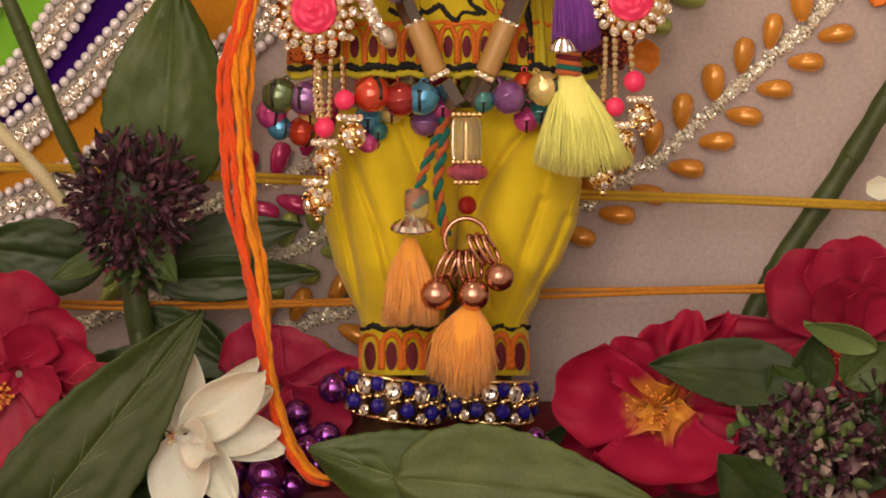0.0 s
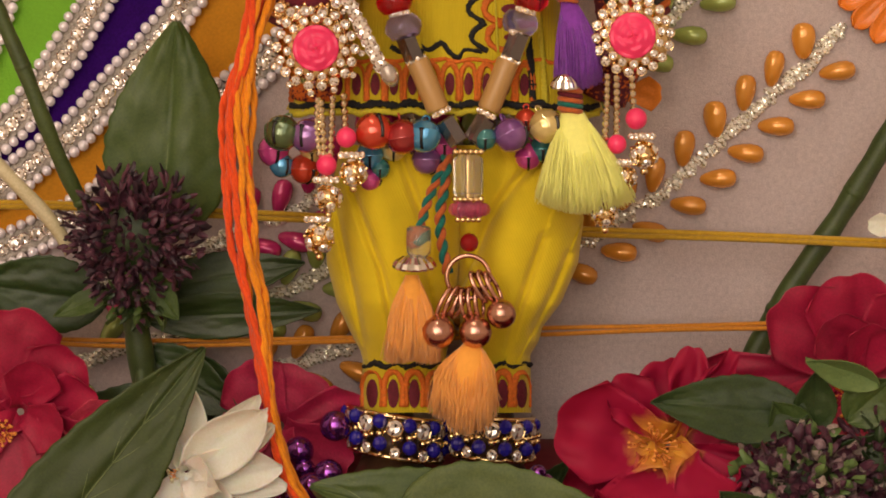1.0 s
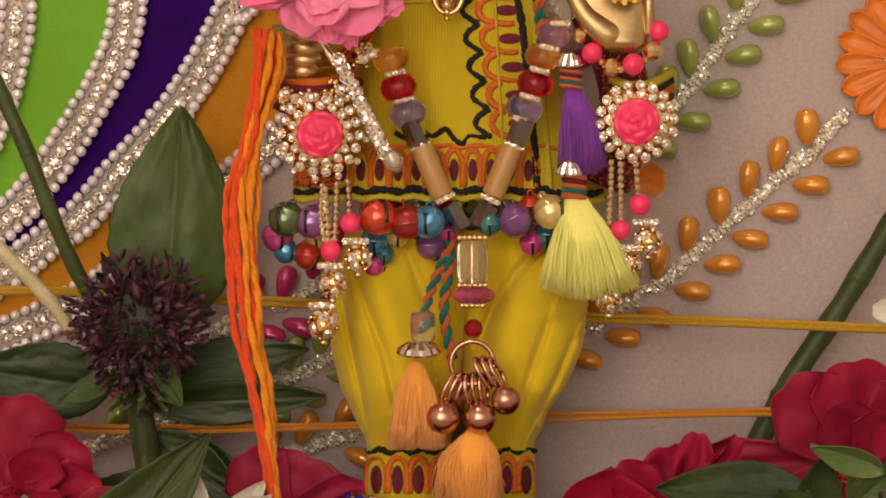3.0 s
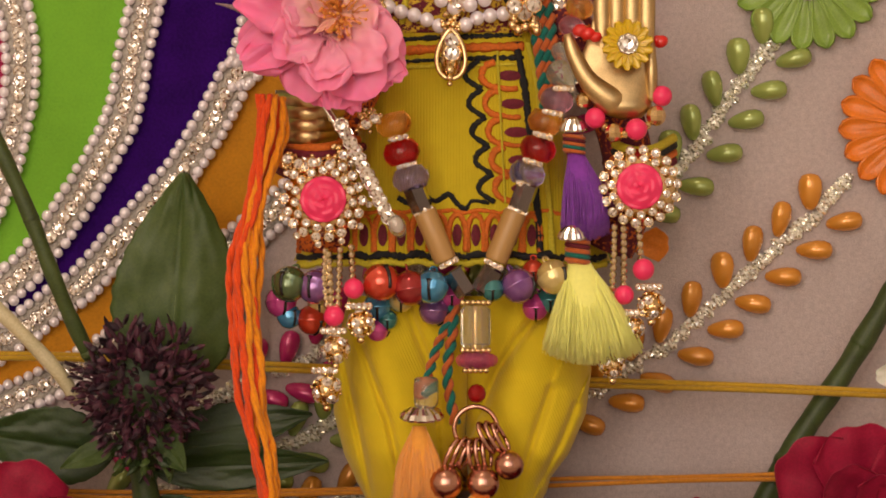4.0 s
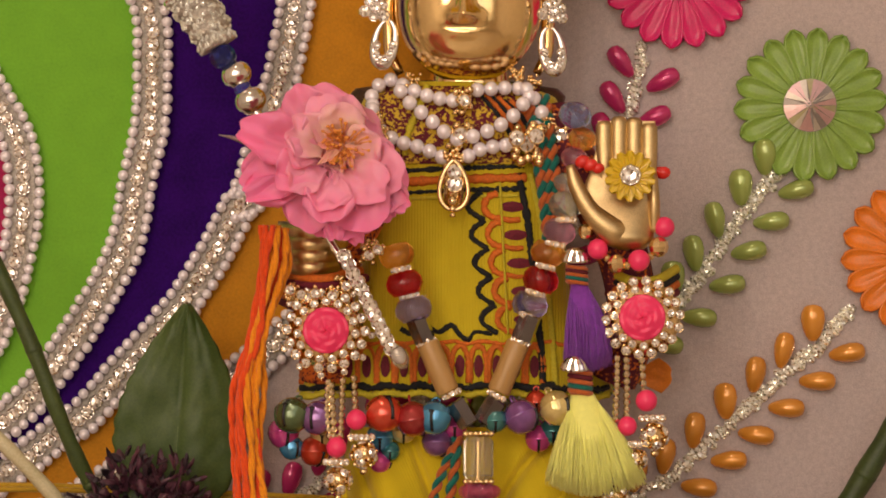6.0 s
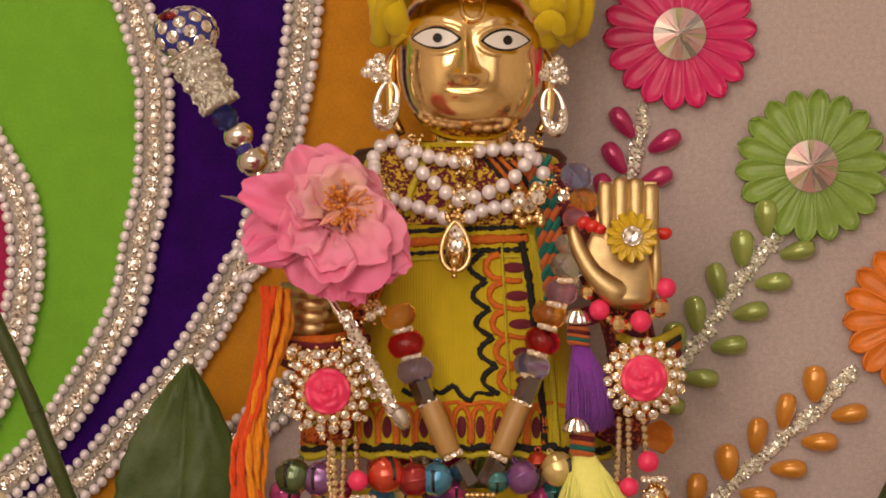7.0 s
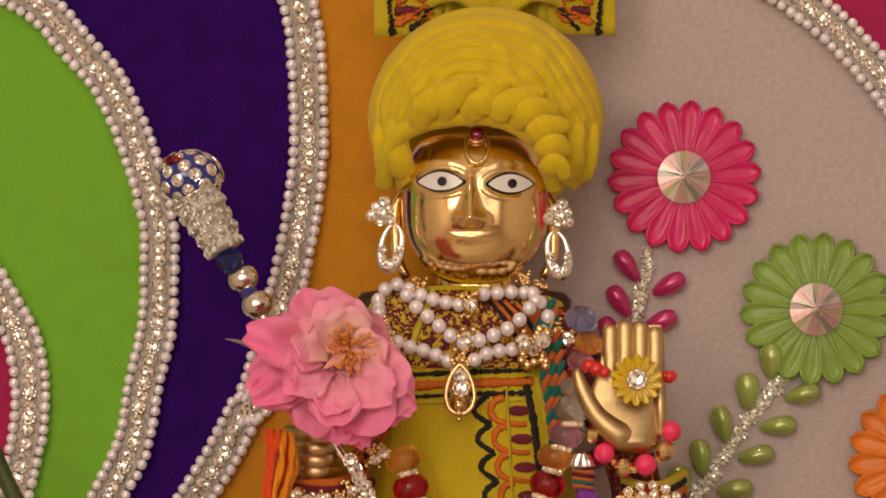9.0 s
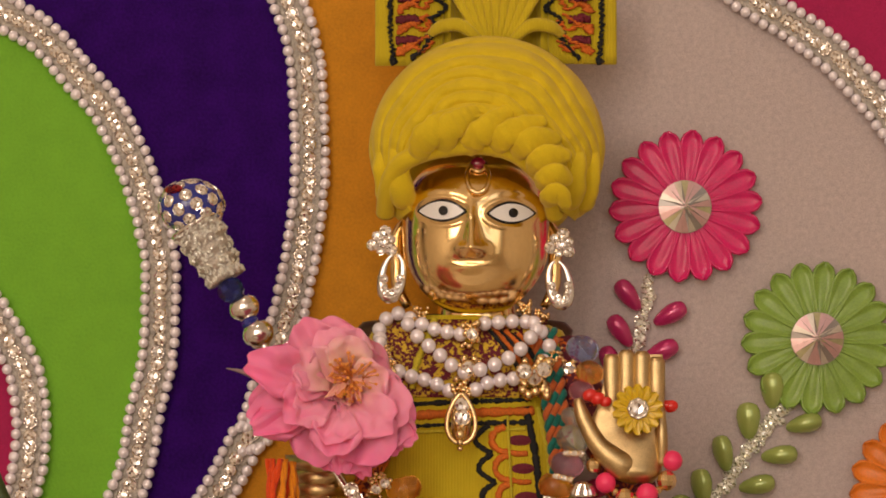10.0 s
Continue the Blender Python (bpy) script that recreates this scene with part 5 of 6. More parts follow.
def tassel(words, top, ends, y, mat, bound=None, strands=170, spread_y=0.006, thick=2.4, bulge=0.5, name="tassel", seed=1, frizz=0.0):
    """A tuft from top (point and half width) to a lower edge (left, right, height, sag)."""
    root = thing(name, at(top[:2], y), words, "tassel", "tassels")
    r = random.Random(seed)
    hairs = []
    l, rt, low, sag = ends
    for k in range(strands):
        q, d = r.uniform(-1, 1), r.uniform(-1, 1)
        x1 = (l + rt) / 2 + (rt - l) / 2 * q * math.sqrt(1 - 0.25 * d * d)
        v1 = low - sag * (1 - q * q) + r.uniform(-10, 10) * (1 + frizz)
        x0 = top[0] + top[2] * q * 0.8
        lock = frizz * 9 * math.sin(5 * q + seed)
        v1 += frizz * 10 * math.sin(4 * q + 2 * seed)
        x1 += lock
        mid = (x0 + (x1 - x0) * bulge + frizz * r.gauss(0, 5), top[1] + (v1 - top[1]) * 0.5)
        line = path3([(x0, top[1]), mid, (x1 + r.uniform(-5, 5) + frizz * r.gauss(0, 9), v1)], [y - 0.0012 * (1 - abs(d)), y - spread_y * d * 0.7 - 0.001, y - spread_y * d], 30)
        hairs.append(tube(line, [thick * UNIT * (1 - 0.5 * i / len(line)) for i in range(len(line))], 4))
    tagged(part("strand_tuft", hairs, mat, root), kind="stuff")
    edge = [(l + rt) / 2, (rt - l) / 2]
    core = Loft([(edge[0] - edge[1] * 0.55, edge[0] + edge[1] * 0.55, low + 16 - sag, spread_y * 0.4), (edge[0] - edge[1] * 0.82, edge[0] + edge[1] * 0.82, low + 34 - sag * 0.5, spread_y * 0.78), (top[0] + (l - top[0]) * bulge * 0.9, top[0] + (rt - top[0]) * bulge * 0.9, (top[1] + low) / 2 + 6, spread_y * 0.72), (top[0] - top[2], top[0] + top[2], top[1], 0.0022)], y)
    part("core", [core.shape(20, 24)], mat, root)
    return root


LIME_YARN, PURPLE_YARN, PEACH_YARN = material("lime_silk", (0.95, 0.98, 0.25), 0.6, mottle=0.05, size=700, Sheen_Weight=0.4), yarn("purple_silk", (0.26, 0.045, 0.46)), material("peach_wool", (1.0, 0.42, 0.055), 0.8, mottle=0.06, size=700, Sheen_Weight=0.5)
ORANGE_YARN, RED_YARN, TEAL_YARN, GOLD_YARN = yarn("orange_wool", (1.0, 0.31, 0.004)), yarn("red_wool", (0.92, 0.085, 0.004)), yarn("teal_cord", (0.0, 0.15, 0.12)), yarn("ochre_thread", (0.55, 0.33, 0.015))
RUST_YARN = yarn("rust_cord", (0.55, 0.12, 0.02))
lime = tassel("lime yellow silk tassel with a silver cap", (1022 - 777, 268 - 405, 20), (958 - 777, 1134 - 777, 268 - 556, 22), -0.024, LIME_YARN, strands=1700, spread_y=0.009, thick=0.95, bulge=0.6)
purple = tassel("short purple silk tassel hanging above another", (1015 - 777, 268 - 208, 14), (990 - 777, 1072 - 777, 268 - 345, 12), -0.022, PURPLE_YARN, thick=1.0, strands=1000, spread_y=0.006, bulge=0.8, seed=3)
peach = tassel("peach wool tassel under a silver cap", (738 - 777, 268 - 695, 12), (694 - 777, 786 - 777, 268 - 836, 4), -0.026, PEACH_YARN, thick=0.9, strands=1900, spread_y=0.008, bulge=0.72, seed=4, frizz=0.35)
tassel("peach wool tassel under the copper balls", (845 - 777, 268 - 815, 14), (776 - 777, 886 - 777, 268 - 930, 30), -0.029, PEACH_YARN, thick=0.9, strands=1900, spread_y=0.008, bulge=0.95, seed=5, frizz=0.7)
for x, y, w, yy, cap in ((1010, 160, 24, -0.023, purple), (1008, 352, 24, -0.027, lime), (743, 670, 37, -0.029, peach)):
    prof = [(0.25, 0.6), (0.5, 0.45), (0.85, 0.1), (1.0, -0.25), (0.97, -0.4)]
    v, f = lathe(prof, 32)
    v = [Vector((p.x * (1 + 0.07 * (i % 2)), p.y * (1 + 0.07 * (i % 2)), p.z)) for i, p in enumerate(v)]
    part("cap", [moved((v, f), Matrix.Translation(at((x - 777, 268 - y), yy)) @ pose(0, 0, 0, 12, 0, 0) @ Matrix.Diagonal((w * UNIT, w * UNIT, 24 * UNIT, 1)))], SILVER, cap, "fluted silver metal cap", smooth=False)
for x, y, r, h, mat, yy in ((1012, 195, 17, 16, RUST_YARN, -0.023), (1018, 384, 18, 22, RUST_YARN, -0.024)):
    wrap = thing("cord_wrap", at((x - 777, 268 - y), yy), "rust-coloured thread wrapping at a tassel's neck", "cord wrap", "cord wraps")
    part("core", [moved(lathe([(r * UNIT, -h * UNIT), (r * UNIT, h * UNIT)], 14), Matrix.Translation(at((x - 777, 268 - y), yy)))], mat, wrap)
    for k in range(5):
        part("turn", [moved(tube([Vector((r * UNIT * 1.04 * math.cos(a), r * UNIT * 1.04 * math.sin(a), 0)) for a in np.linspace(0, 2 * math.pi, 20)], h / 4.6 * UNIT, 6), Matrix.Translation(at((x - 777, 268 - y - h + (k + 0.5) * 2 * h / 5), yy)) @ pose(0, 0, 0, 0, 9, 0))], (mat, TEAL_YARN, mat, MAROON_THREAD, mat)[k], wrap)
glass = thing("glass_bead", at((-27, -367), -0.028), "clear glass tube bead over a peach tassel", "bead")
part("glass", [moved(lathe([(0.7, -1), (0.95, -0.85), (1, 0), (0.95, 0.85), (0.7, 1)], 18), Matrix.Translation(at((-27, -366), -0.028)) @ Matrix.Diagonal((22 * UNIT, 22 * UNIT, 26 * UNIT, 1)))], CLEAR_GLASS, glass)


def twisted_cord(words, pts, ys, r, mats, pitch=46):
    root = thing("twisted_cord", at(pts[0], ys[0]), words, "cord", "cords")
    mid = path3(pts, ys, 4)
    for n, mat in enumerate(mats):
        line = []
        for i, p in enumerate(mid):
            t = (mid[min(i + 1, len(mid) - 1)] - mid[max(i - 1, 0)]).normalized()
            s = t.cross(Vector((0, 1, 0))).normalized()
            a = 2 * math.pi * (i * 4 / pitch + n / len(mats))
            line.append(p + r * 0.55 * UNIT * (math.cos(a) * s + math.sin(a) * t.cross(s)))
        part("ply", [tube(line, r * 0.62 * UNIT, 8)], mat, root)


twisted_cord("twisted cord of teal and rust thread", [(35, -202), (8, -252), (-9, -292), (-21, -332), (-29, -372)], [-0.012, -0.0165, -0.019, -0.022, -0.026], 8, (TEAL_YARN, RUST_YARN))
twisted_cord("twisted cord of teal and rust thread", [(23, -172), (21, -252), (11, -322), (15, -372), (25, -422)], [-0.012, -0.017, -0.018, -0.019, -0.02], 9, (RUST_YARN, TEAL_YARN))
for k in range(3):
    twisted_cord("twisted cord of teal and rust thread", [(948 - 799 + 14 * k, 974 - 585), (962 - 799 + 14 * k, 974 - 680), (975 - 799 + 12 * k, 974 - 760), (985 - 799 + 8 * k, 974 - 860)], [0.002, -0.005, -0.0075, -0.009], 10, (TEAL_YARN, RUST_YARN), 40)

# skein of orange and red wool
skein = thing("wool_skein", at((-327, 138), -0.03), "hanging skein of twisted red and orange wool", "wool skein")
for k in range(10):
    r = random.Random(k)
    left = k % 2
    o = (k // 2 - 2) * 5.5
    wob = lambda a: r.uniform(-a, a)
    if left:
        pts = [(-309, 161), (-321, 88), (-339, -32), (-362, -132), (-364, -246), (-352, -366), (-339, -436), (-332, -486), (-314, -546), (-304, -616), (-292, -706), (-264, -796), (-224, -856), (-192, -868)]
    else:
        pts = [(-295, 156), (-299, 88), (-327, -32), (-337, -132), (-334, -226), (-330, -326), (-326, -406), (-309, -456), (-302, -526), (-298, -616), (-282, -706), (-252, -796), (-212, -848), (-174, -858)]
    pts = [(x + 4 + o * (1.0 if i < 6 else 0.45 if i < 9 else 0.3) + wob(9 if i < 6 else 4), v) for i, (x, v) in enumerate(pts)]
    ys = [-0.028 + 0.0013 * ((k * 5) % 7 - 3) + wob(0.001) for _ in pts]
    mid = path3(pts, ys, 5)
    mat = (ORANGE_YARN, RED_YARN, ORANGE_YARN, ORANGE_YARN, RED_YARN, RED_YARN)[(k * 5 + k // 3) % 6]
    plies = []
    start, pitch = r.uniform(0, 1), r.uniform(70, 120)
    for n in range(2):
        line = []
        for i, p in enumerate(mid):
            a = 2 * math.pi * (i * 5 / pitch + start + n / 2)
            line.append(p + 2.6 * UNIT * Vector((math.cos(a), math.sin(a), 0)))
        plies.append(tube(line, 4.6 * UNIT, 7))
    part("strand", plies, mat, skein)

# ---- anklets ----
for cx, cv, w, slope in ((695 - 764, -6 - 704, 84, -14), (868 - 764, -6 - 708, 74, -6)):
    ank = thing("anklet", at((cx, cv), 0.012), "anklet of navy beads and clear stones in gold settings", "anklet", "anklets")
    for v in (-36, 38):
        line = [at((cx + w * math.cos(a), cv + v - 8 * -math.sin(a) + slope * math.cos(a)), 0.012 + 0.0195 * math.sin(a)) for a in np.linspace(radians(-190), radians(10), 40)]
        part("gold_band", [tube(line, 4.5 * UNIT, 8)], GOLD, ank)
    for k in range(11):
        a = radians(-182 + 184 * k / 10)
        x, d = math.cos(a), -math.sin(a)
        p = (cx + w * x, cv - 8 * d + slope * x)
        y = 0.012 - 0.020 * d
        out = Vector((x, -d - 0.15, 0))
        for v, kind in (((18, "stone"), (-4, "gold"), (-26, "stone")) if k % 2 else ((26, "navy"), (4, "gold"), (-14, "navy"))):
            q = (p[0], p[1] + v)
            if kind == "navy":
                bead("facet", NAVY, ank, q, y - 0.001, 13.5)
            elif kind == "gold":
                bead("round", GOLD, ank, q, y, 8)
                bead("round", GOLD, ank, (q[0] + 10, q[1] + 3), y, 5)
            else:
                piece("rhinestone", GOLD_GEM_MESH, ank, towards(at(q, y - 0.001), out, (15.5 if v > 0 else 10) * UNIT))
        for v in (-34, 36):
            bead("round", GOLD, ank, (p[0], p[1] + v), y, 5.5)

# ---- flowers, leaves and beads at the figure's feet ----
LEAF = living("basil_leaf", (0.066, 0.105, 0.020), (0.032, 0.065, 0.013), 0.5, 60)
LEAF_DARK = living("dark_basil_leaf", (0.035, 0.065, 0.014), (0.014, 0.032, 0.008), 0.45, 60)
LEAF_PALE = living("pale_leaf_underside", (0.13, 0.20, 0.055), (0.085, 0.15, 0.04), 0.6, 60)
LEAF_MID = living("basil_leaf_matt", (0.10, 0.135, 0.035), (0.058, 0.095, 0.024), 0.6, 60)
LEAF_DEEP = living("deep_green_leaf", (0.042, 0.068, 0.012), (0.022, 0.042, 0.008), 0.5, 60)
STEM = living("green_stem", (0.055, 0.085, 0.018), (0.03, 0.05, 0.012), 0.5, 120)
RED_PETAL = living("red_rose_petal", (0.38, 0.004, 0.046), (0.25, 0.002, 0.03), 0.6, 50)
MAGENTA_PETAL = living("magenta_rose_petal", (0.42, 0.012, 0.07), (0.26, 0.006, 0.04), 0.6, 50)


def blushed(name, heart, middle, rim, near, mid, off=(0.0, 0.0), weight=0.2):
    """Petal colour that runs from the flower's heart outwards, broken up by fine veins."""
    m = MATS[name] = bpy.data.materials.new(name)
    m.use_nodes = True
    nodes, links = m.node_tree.nodes, m.node_tree.links
    b = nodes["Principled BSDF"]
    where = nodes.new("ShaderNodeTexCoord").outputs["Object"]
    shift, flat, reach = nodes.new("ShaderNodeMapping"), nodes.new("ShaderNodeVectorMath"), nodes.new("ShaderNodeVectorMath")
    shift.inputs["Location"].default_value = (-off[0] * UNIT, 0, -off[1] * UNIT)
    flat.operation, reach.operation = "MULTIPLY", "LENGTH"
    flat.inputs[1].default_value = (1, 0.3, 1)
    links.new(where, shift.inputs[0]), links.new(shift.outputs[0], flat.inputs[0]), links.new(flat.outputs[0], reach.inputs[0])
    veins, ramp, mix, scale = nodes.new("ShaderNodeTexNoise"), nodes.new("ShaderNodeValToRGB"), nodes.new("ShaderNodeMath"), nodes.new("ShaderNodeMath")
    links.new(where, veins.inputs["Vector"])
    veins.inputs["Scale"].default_value, veins.inputs["Detail"].default_value = 260, 4
    scale.operation, scale.inputs[1].default_value = "MULTIPLY", 1 / 0.04
    mix.operation, mix.inputs[1].default_value = "MULTIPLY_ADD", 0.22
    links.new(reach.outputs["Value"], scale.inputs[0]), links.new(veins.outputs[0], mix.inputs[0]), links.new(scale.outputs[0], mix.inputs[2])
    own, each = nodes.new("ShaderNodeObjectInfo"), nodes.new("ShaderNodeMath")
    each.operation, each.inputs[1].default_value = "MULTIPLY_ADD", 0.22
    links.new(own.outputs["Random"], each.inputs[0]), links.new(mix.outputs[0], each.inputs[2]), links.new(each.outputs[0], ramp.inputs[0])
    e = ramp.color_ramp.elements
    e[0].position, e[0].color = near, (*heart, 1)
    e[1].position, e[1].color = 1.0, (*rim, 1)
    third = e.new(mid)
    third.color = (*middle, 1)
    links.new(ramp.outputs[0], b.inputs["Base Color"])
    relief = nodes.new("ShaderNodeBump")
    relief.inputs["Strength"].default_value, relief.inputs["Distance"].default_value = 0.12, 0.0003
    links.new(veins.outputs[0], relief.inputs["Height"]), links.new(relief.outputs[0], b.inputs["Normal"])
    b.inputs["Roughness"].default_value, b.inputs["Specular IOR Level"].default_value = 0.65, 0.3
    b.inputs["Subsurface Weight"].default_value, b.inputs["Subsurface Scale"].default_value = weight, 0.002
    return m


PINK_PETAL = blushed("pink_rose_petal", (1.0, 0.60, 0.50), (1.0, 0.38, 0.54), (1.0, 0.23, 0.46), 0.32, 0.56, (16, 22), 0.15)
ROSE_PETAL = blushed("red_rose_petal_yellow_base", (0.85, 0.42, 0.05), (0.37, 0.005, 0.048), (0.31, 0.003, 0.036), 0.28, 0.52, (-14, 8), 0.05)
WHITE_PETAL = material("white_jasmine_petal", (0.92, 0.85, 0.77), 0.55, mottle=0.03, size=45, second=(0.82, 0.75, 0.58), bump=0.15, fine=1200, Subsurface_Weight=0.3, Subsurface_Scale=0.003)
CREAM_STEM = living("cream_stem", (0.62, 0.55, 0.36), (0.5, 0.44, 0.25))
STAMEN, STAMEN_DARK = living("orange_stamen", (0.85, 0.38, 0.06), (0.65, 0.20, 0.04)), living("dark_stamen", (0.40, 0.07, 0.05), (0.2, 0.02, 0.03))
BRACT = living("purple_basil_bract", (0.105, 0.028, 0.052), (0.032, 0.011, 0.021), 0.5, 200)
BRACT_PALE = living("faded_basil_bract", (0.29, 0.19, 0.21), (0.09, 0.045, 0.058), 0.5, 200)
FLORET = living("dried_basil_floret", (0.50, 0.42, 0.36), (0.24, 0.17, 0.15), 0.6, 200)
PURPLE_BEAD = material("purple_metal_bead", (0.24, 0.05, 0.34), 0.12, 0.9, mottle=0.1, Coat_Weight=0.6)


def laid(p, y, turn, tilt=0.0, spin=0.0):
    """The pose of a petal or leaf at a point of the drawing: turn from the right, anticlockwise; tilt of its tip towards the viewer; spin about its length."""
    return Matrix.Translation(at(p, y)) @ pose(0, 0, 0, 0, 90 - turn, 0) @ pose(0, 0, 0, tilt, 0, 0) @ pose(0, 0, 0, 0, 0, spin)


def leaf_point(length, width, s, w, bend, fold, seed, blunt, veins=7):
    """A point of a leaf along +z, with a sunk midrib and raised fields between its side veins."""
    half = width / 2 * math.sin(math.pi * min(1, s**blunt * 0.985 + 0.008)) ** 0.85 * (1 + 0.02 * math.sin(s * 70 + seed))
    rib = -0.020 * width * math.exp(-((w / 0.06) ** 2))
    vein = 0.009 * width * abs(math.sin(math.pi * (s - 0.38 * abs(w)) * veins)) ** 0.5 * min(1, 4 * abs(w)) * (1 - abs(w) ** 4)
    n = noise.noise(Vector((2.2 * s + seed, 1.5 * w, seed * 2.0))) * 0.06 * width + noise.noise(Vector((9 * s + seed, 5 * w, seed))) * 0.012 * width
    return Vector((half * w, -(fold * width * abs(w) ** 1.4 + bend * length * s * s + rib + vein + n), length * s))


VEIN = living("leaf_vein", (0.17, 0.22, 0.08), (0.12, 0.17, 0.06), 0.6, 60)


def leaf(words, base, tip, width, y, mat=LEAF, tilt=6, bend=0.05, fold=0.06, spin=0, seed=0, name="leaf", blunt=0.75, veins=7):
    d = np.subtract(tip, base)
    length, wide = float(np.hypot(*d)) * UNIT, width * UNIT
    m = laid(base, y, math.degrees(math.atan2(d[1], d[0])), tilt, spin)
    root = thing(name, m.translation, words, "leaf", "leaves round the figure")
    spot = lambda s, w, up: leaf_point(length, wide, s, w, bend, fold, seed, blunt, veins) + Vector((0, -up, 0))
    part("blade", [moved(sheet([[spot(i / 43, 2 * j / 32 - 1, 0) for j in range(33)] for i in range(44)]), m)], mat, root, solid=0.0003)
    line = [m @ spot(s, 0, 0.00005) for s in np.linspace(0.01, 0.93, 26)]
    part("midrib", [tube(line, [wide * 0.011 * (1 - 0.8 * i / 26) for i in range(26)], 6)], VEIN if mat is not LEAF_DARK else LEAF, root)
    if width > 85:
        for k in range(1, veins - 1):
            for side in (-1, 1):
                line = [m @ spot(min(0.97, k / veins + 0.38 * q), side * q, 0.00002) for q in np.linspace(0.02, 0.8, 12)]
                part("vein", [tube(line, [wide * 0.0055 * (1 - 0.7 * i / 12) for i in range(12)], 5)], VEIN if mat is not LEAF_DARK else LEAF, root)
    return root


def stalk(words, pts, ys, r, mat, name="stem"):
    line = path3(pts, ys, 14)
    root = thing(name, line[0], words, "stem", "stems")
    n = len(line)
    part("stalk", [tube(line, [r * UNIT * (1 + 0.05 * math.sin(i * 0.8) + 0.05 * noise.noise(Vector((i * 0.5, r, 2)))) for i in range(n)], 14)], mat, root)
    for k in range(1, 1 + n // 22):
        i = k * n // (1 + n // 22)
        part("node", [moved(lathe([(0.98, -0.5), (1.08, -0.15), (1.1, 0.1), (0.98, 0.5)], 14), towards(line[i], line[min(i + 1, n - 1)] - line[i - 1], r * UNIT))], mat, root, "slightly swollen node")
    return root


def flower(name, words, centre, y, petals, mat, stamens=0, heart=None, reach=26, seed=1, stamen_mat=None, lean=(0, 0), broad=True, glow=None, rise=0.0, ruffle=0.06, tip=0.75):
    """An open flower; petals are rows of (turn, length, width, tilt, cup, curl, start)."""
    root = thing(name, at(centre, y), words, "flower", "flowers at the figure")
    r = random.Random(seed)
    for n, (turn, length, width, tilt, cup, curl, start) in enumerate(petals):
        p = (centre[0] + start * math.cos(radians(turn)), centre[1] + start * math.sin(radians(turn)))
        shape = petal_grid(length * UNIT, width * (1.12 if broad else 1) * UNIT, cup * (0.65 if broad else 1), curl, ruffle, 0.85, seed * 11 + n, 18, 17, 0.35, broad=broad, tip=tip)
        shape = shell(shape, 18, 17, 0.00015)
        part("petal", [moved(shape, laid(p, y - 0.00025 * n, turn + r.uniform(-4, 4), tilt, 9 + r.uniform(-4, 4)))], mat, root)
    if glow:
        for k in range(15):
            shape = petal_grid(reach * r.uniform(0.7, 1.35) * UNIT, reach * r.uniform(0.22, 0.4) * UNIT, 0.15, 0.1, 0.12, 0.8, seed + k, 9, 7, 0.3)
            part("petal_base", [moved(shape, laid(heart or centre, y - 0.0035 - rise - 0.0001 * k, 24 * k + r.uniform(-12, 12), r.uniform(10, 24), 8))], glow, root, "yellow base of the petals", solid=0.0002)
    if stamens:
        hairs, heads = [], []
        c = at(heart or centre, y - 0.004 - rise)
        for k in range(stamens):
            a, q = r.uniform(0, 2 * math.pi), math.sqrt(r.uniform(0.02, 1))
            e = c + Vector((reach * UNIT * q * math.cos(a) + lean[0] * UNIT, -r.uniform(0.002, 0.0085), reach * UNIT * q * math.sin(a) + lean[1] * UNIT))
            hairs.append(tube([c + (e - c) * 0.45 + Vector((r.uniform(-6, 6) * UNIT, 0, r.uniform(-6, 6) * UNIT)), c + (e - c) * 0.75 + Vector((0, -0.0006, 0)), e], 1.3 * UNIT, 5))
            heads.append(moved(ball(1, 7, 5), Matrix.Translation(e) @ Matrix.Diagonal((3.6 * UNIT, 2.8 * UNIT, 2.8 * UNIT, 1))))
        tagged(part("filament_tuft", hairs, STAMEN, root), kind="stuff")
        tagged(part("pollen", heads, stamen_mat or STAMEN, root, "orange pollen heads"), kind="stuff")
    return root


def basil_head(words, centre, rx, rv, y, mats, n, seed, size=26, wide=0.62):
    root = thing("basil_flower_head", at(centre, y), words, "basil flower", "basil flower heads")
    r = random.Random(seed)
    groups = [[] for _ in mats]
    for k in range(n):
        z = 1 - 2 * (k + 0.5) / n
        a = 2.39996 * k + r.uniform(-0.3, 0.3)
        d = Vector((math.sqrt(1 - z * z) * math.cos(a), math.sqrt(1 - z * z) * math.sin(a), z))
        if d.y > 0.45:
            continue
        q = r.uniform(0.42, 0.98)
        p = at(centre, y) + Vector((d.x * rx * q * UNIT, d.y * 0.016 * q, d.z * rv * q * UNIT))
        shape = petal_grid(size * UNIT * r.uniform(0.6, 1.3), size * wide * UNIT * r.uniform(0.6, 1.3), 0.35, r.uniform(-0.1, 0.5), 0.1, 0.7, seed + k, 5, 5, 0.3)
        m = towards(p, d + 0.7 * Vector((r.uniform(-1, 1), r.uniform(-1, 0.6), r.uniform(-0.6, 1)))) @ pose(0, 0, 0, 0, 0, r.uniform(0, 360))
        groups[r.randrange(len(mats))].append(moved(shape, m))
    for g, mat in zip(groups, mats):
        tagged(part("spike", g, mat, root), kind="stuff")
    part("core", [moved(ball(1, 14, 8), Matrix.Translation(at(centre, y + 0.003)) @ Matrix.Diagonal((rx * 0.55 * UNIT, 0.007, rv * 0.6 * UNIT, 1)))], LEAF_DARK, root)
    return root


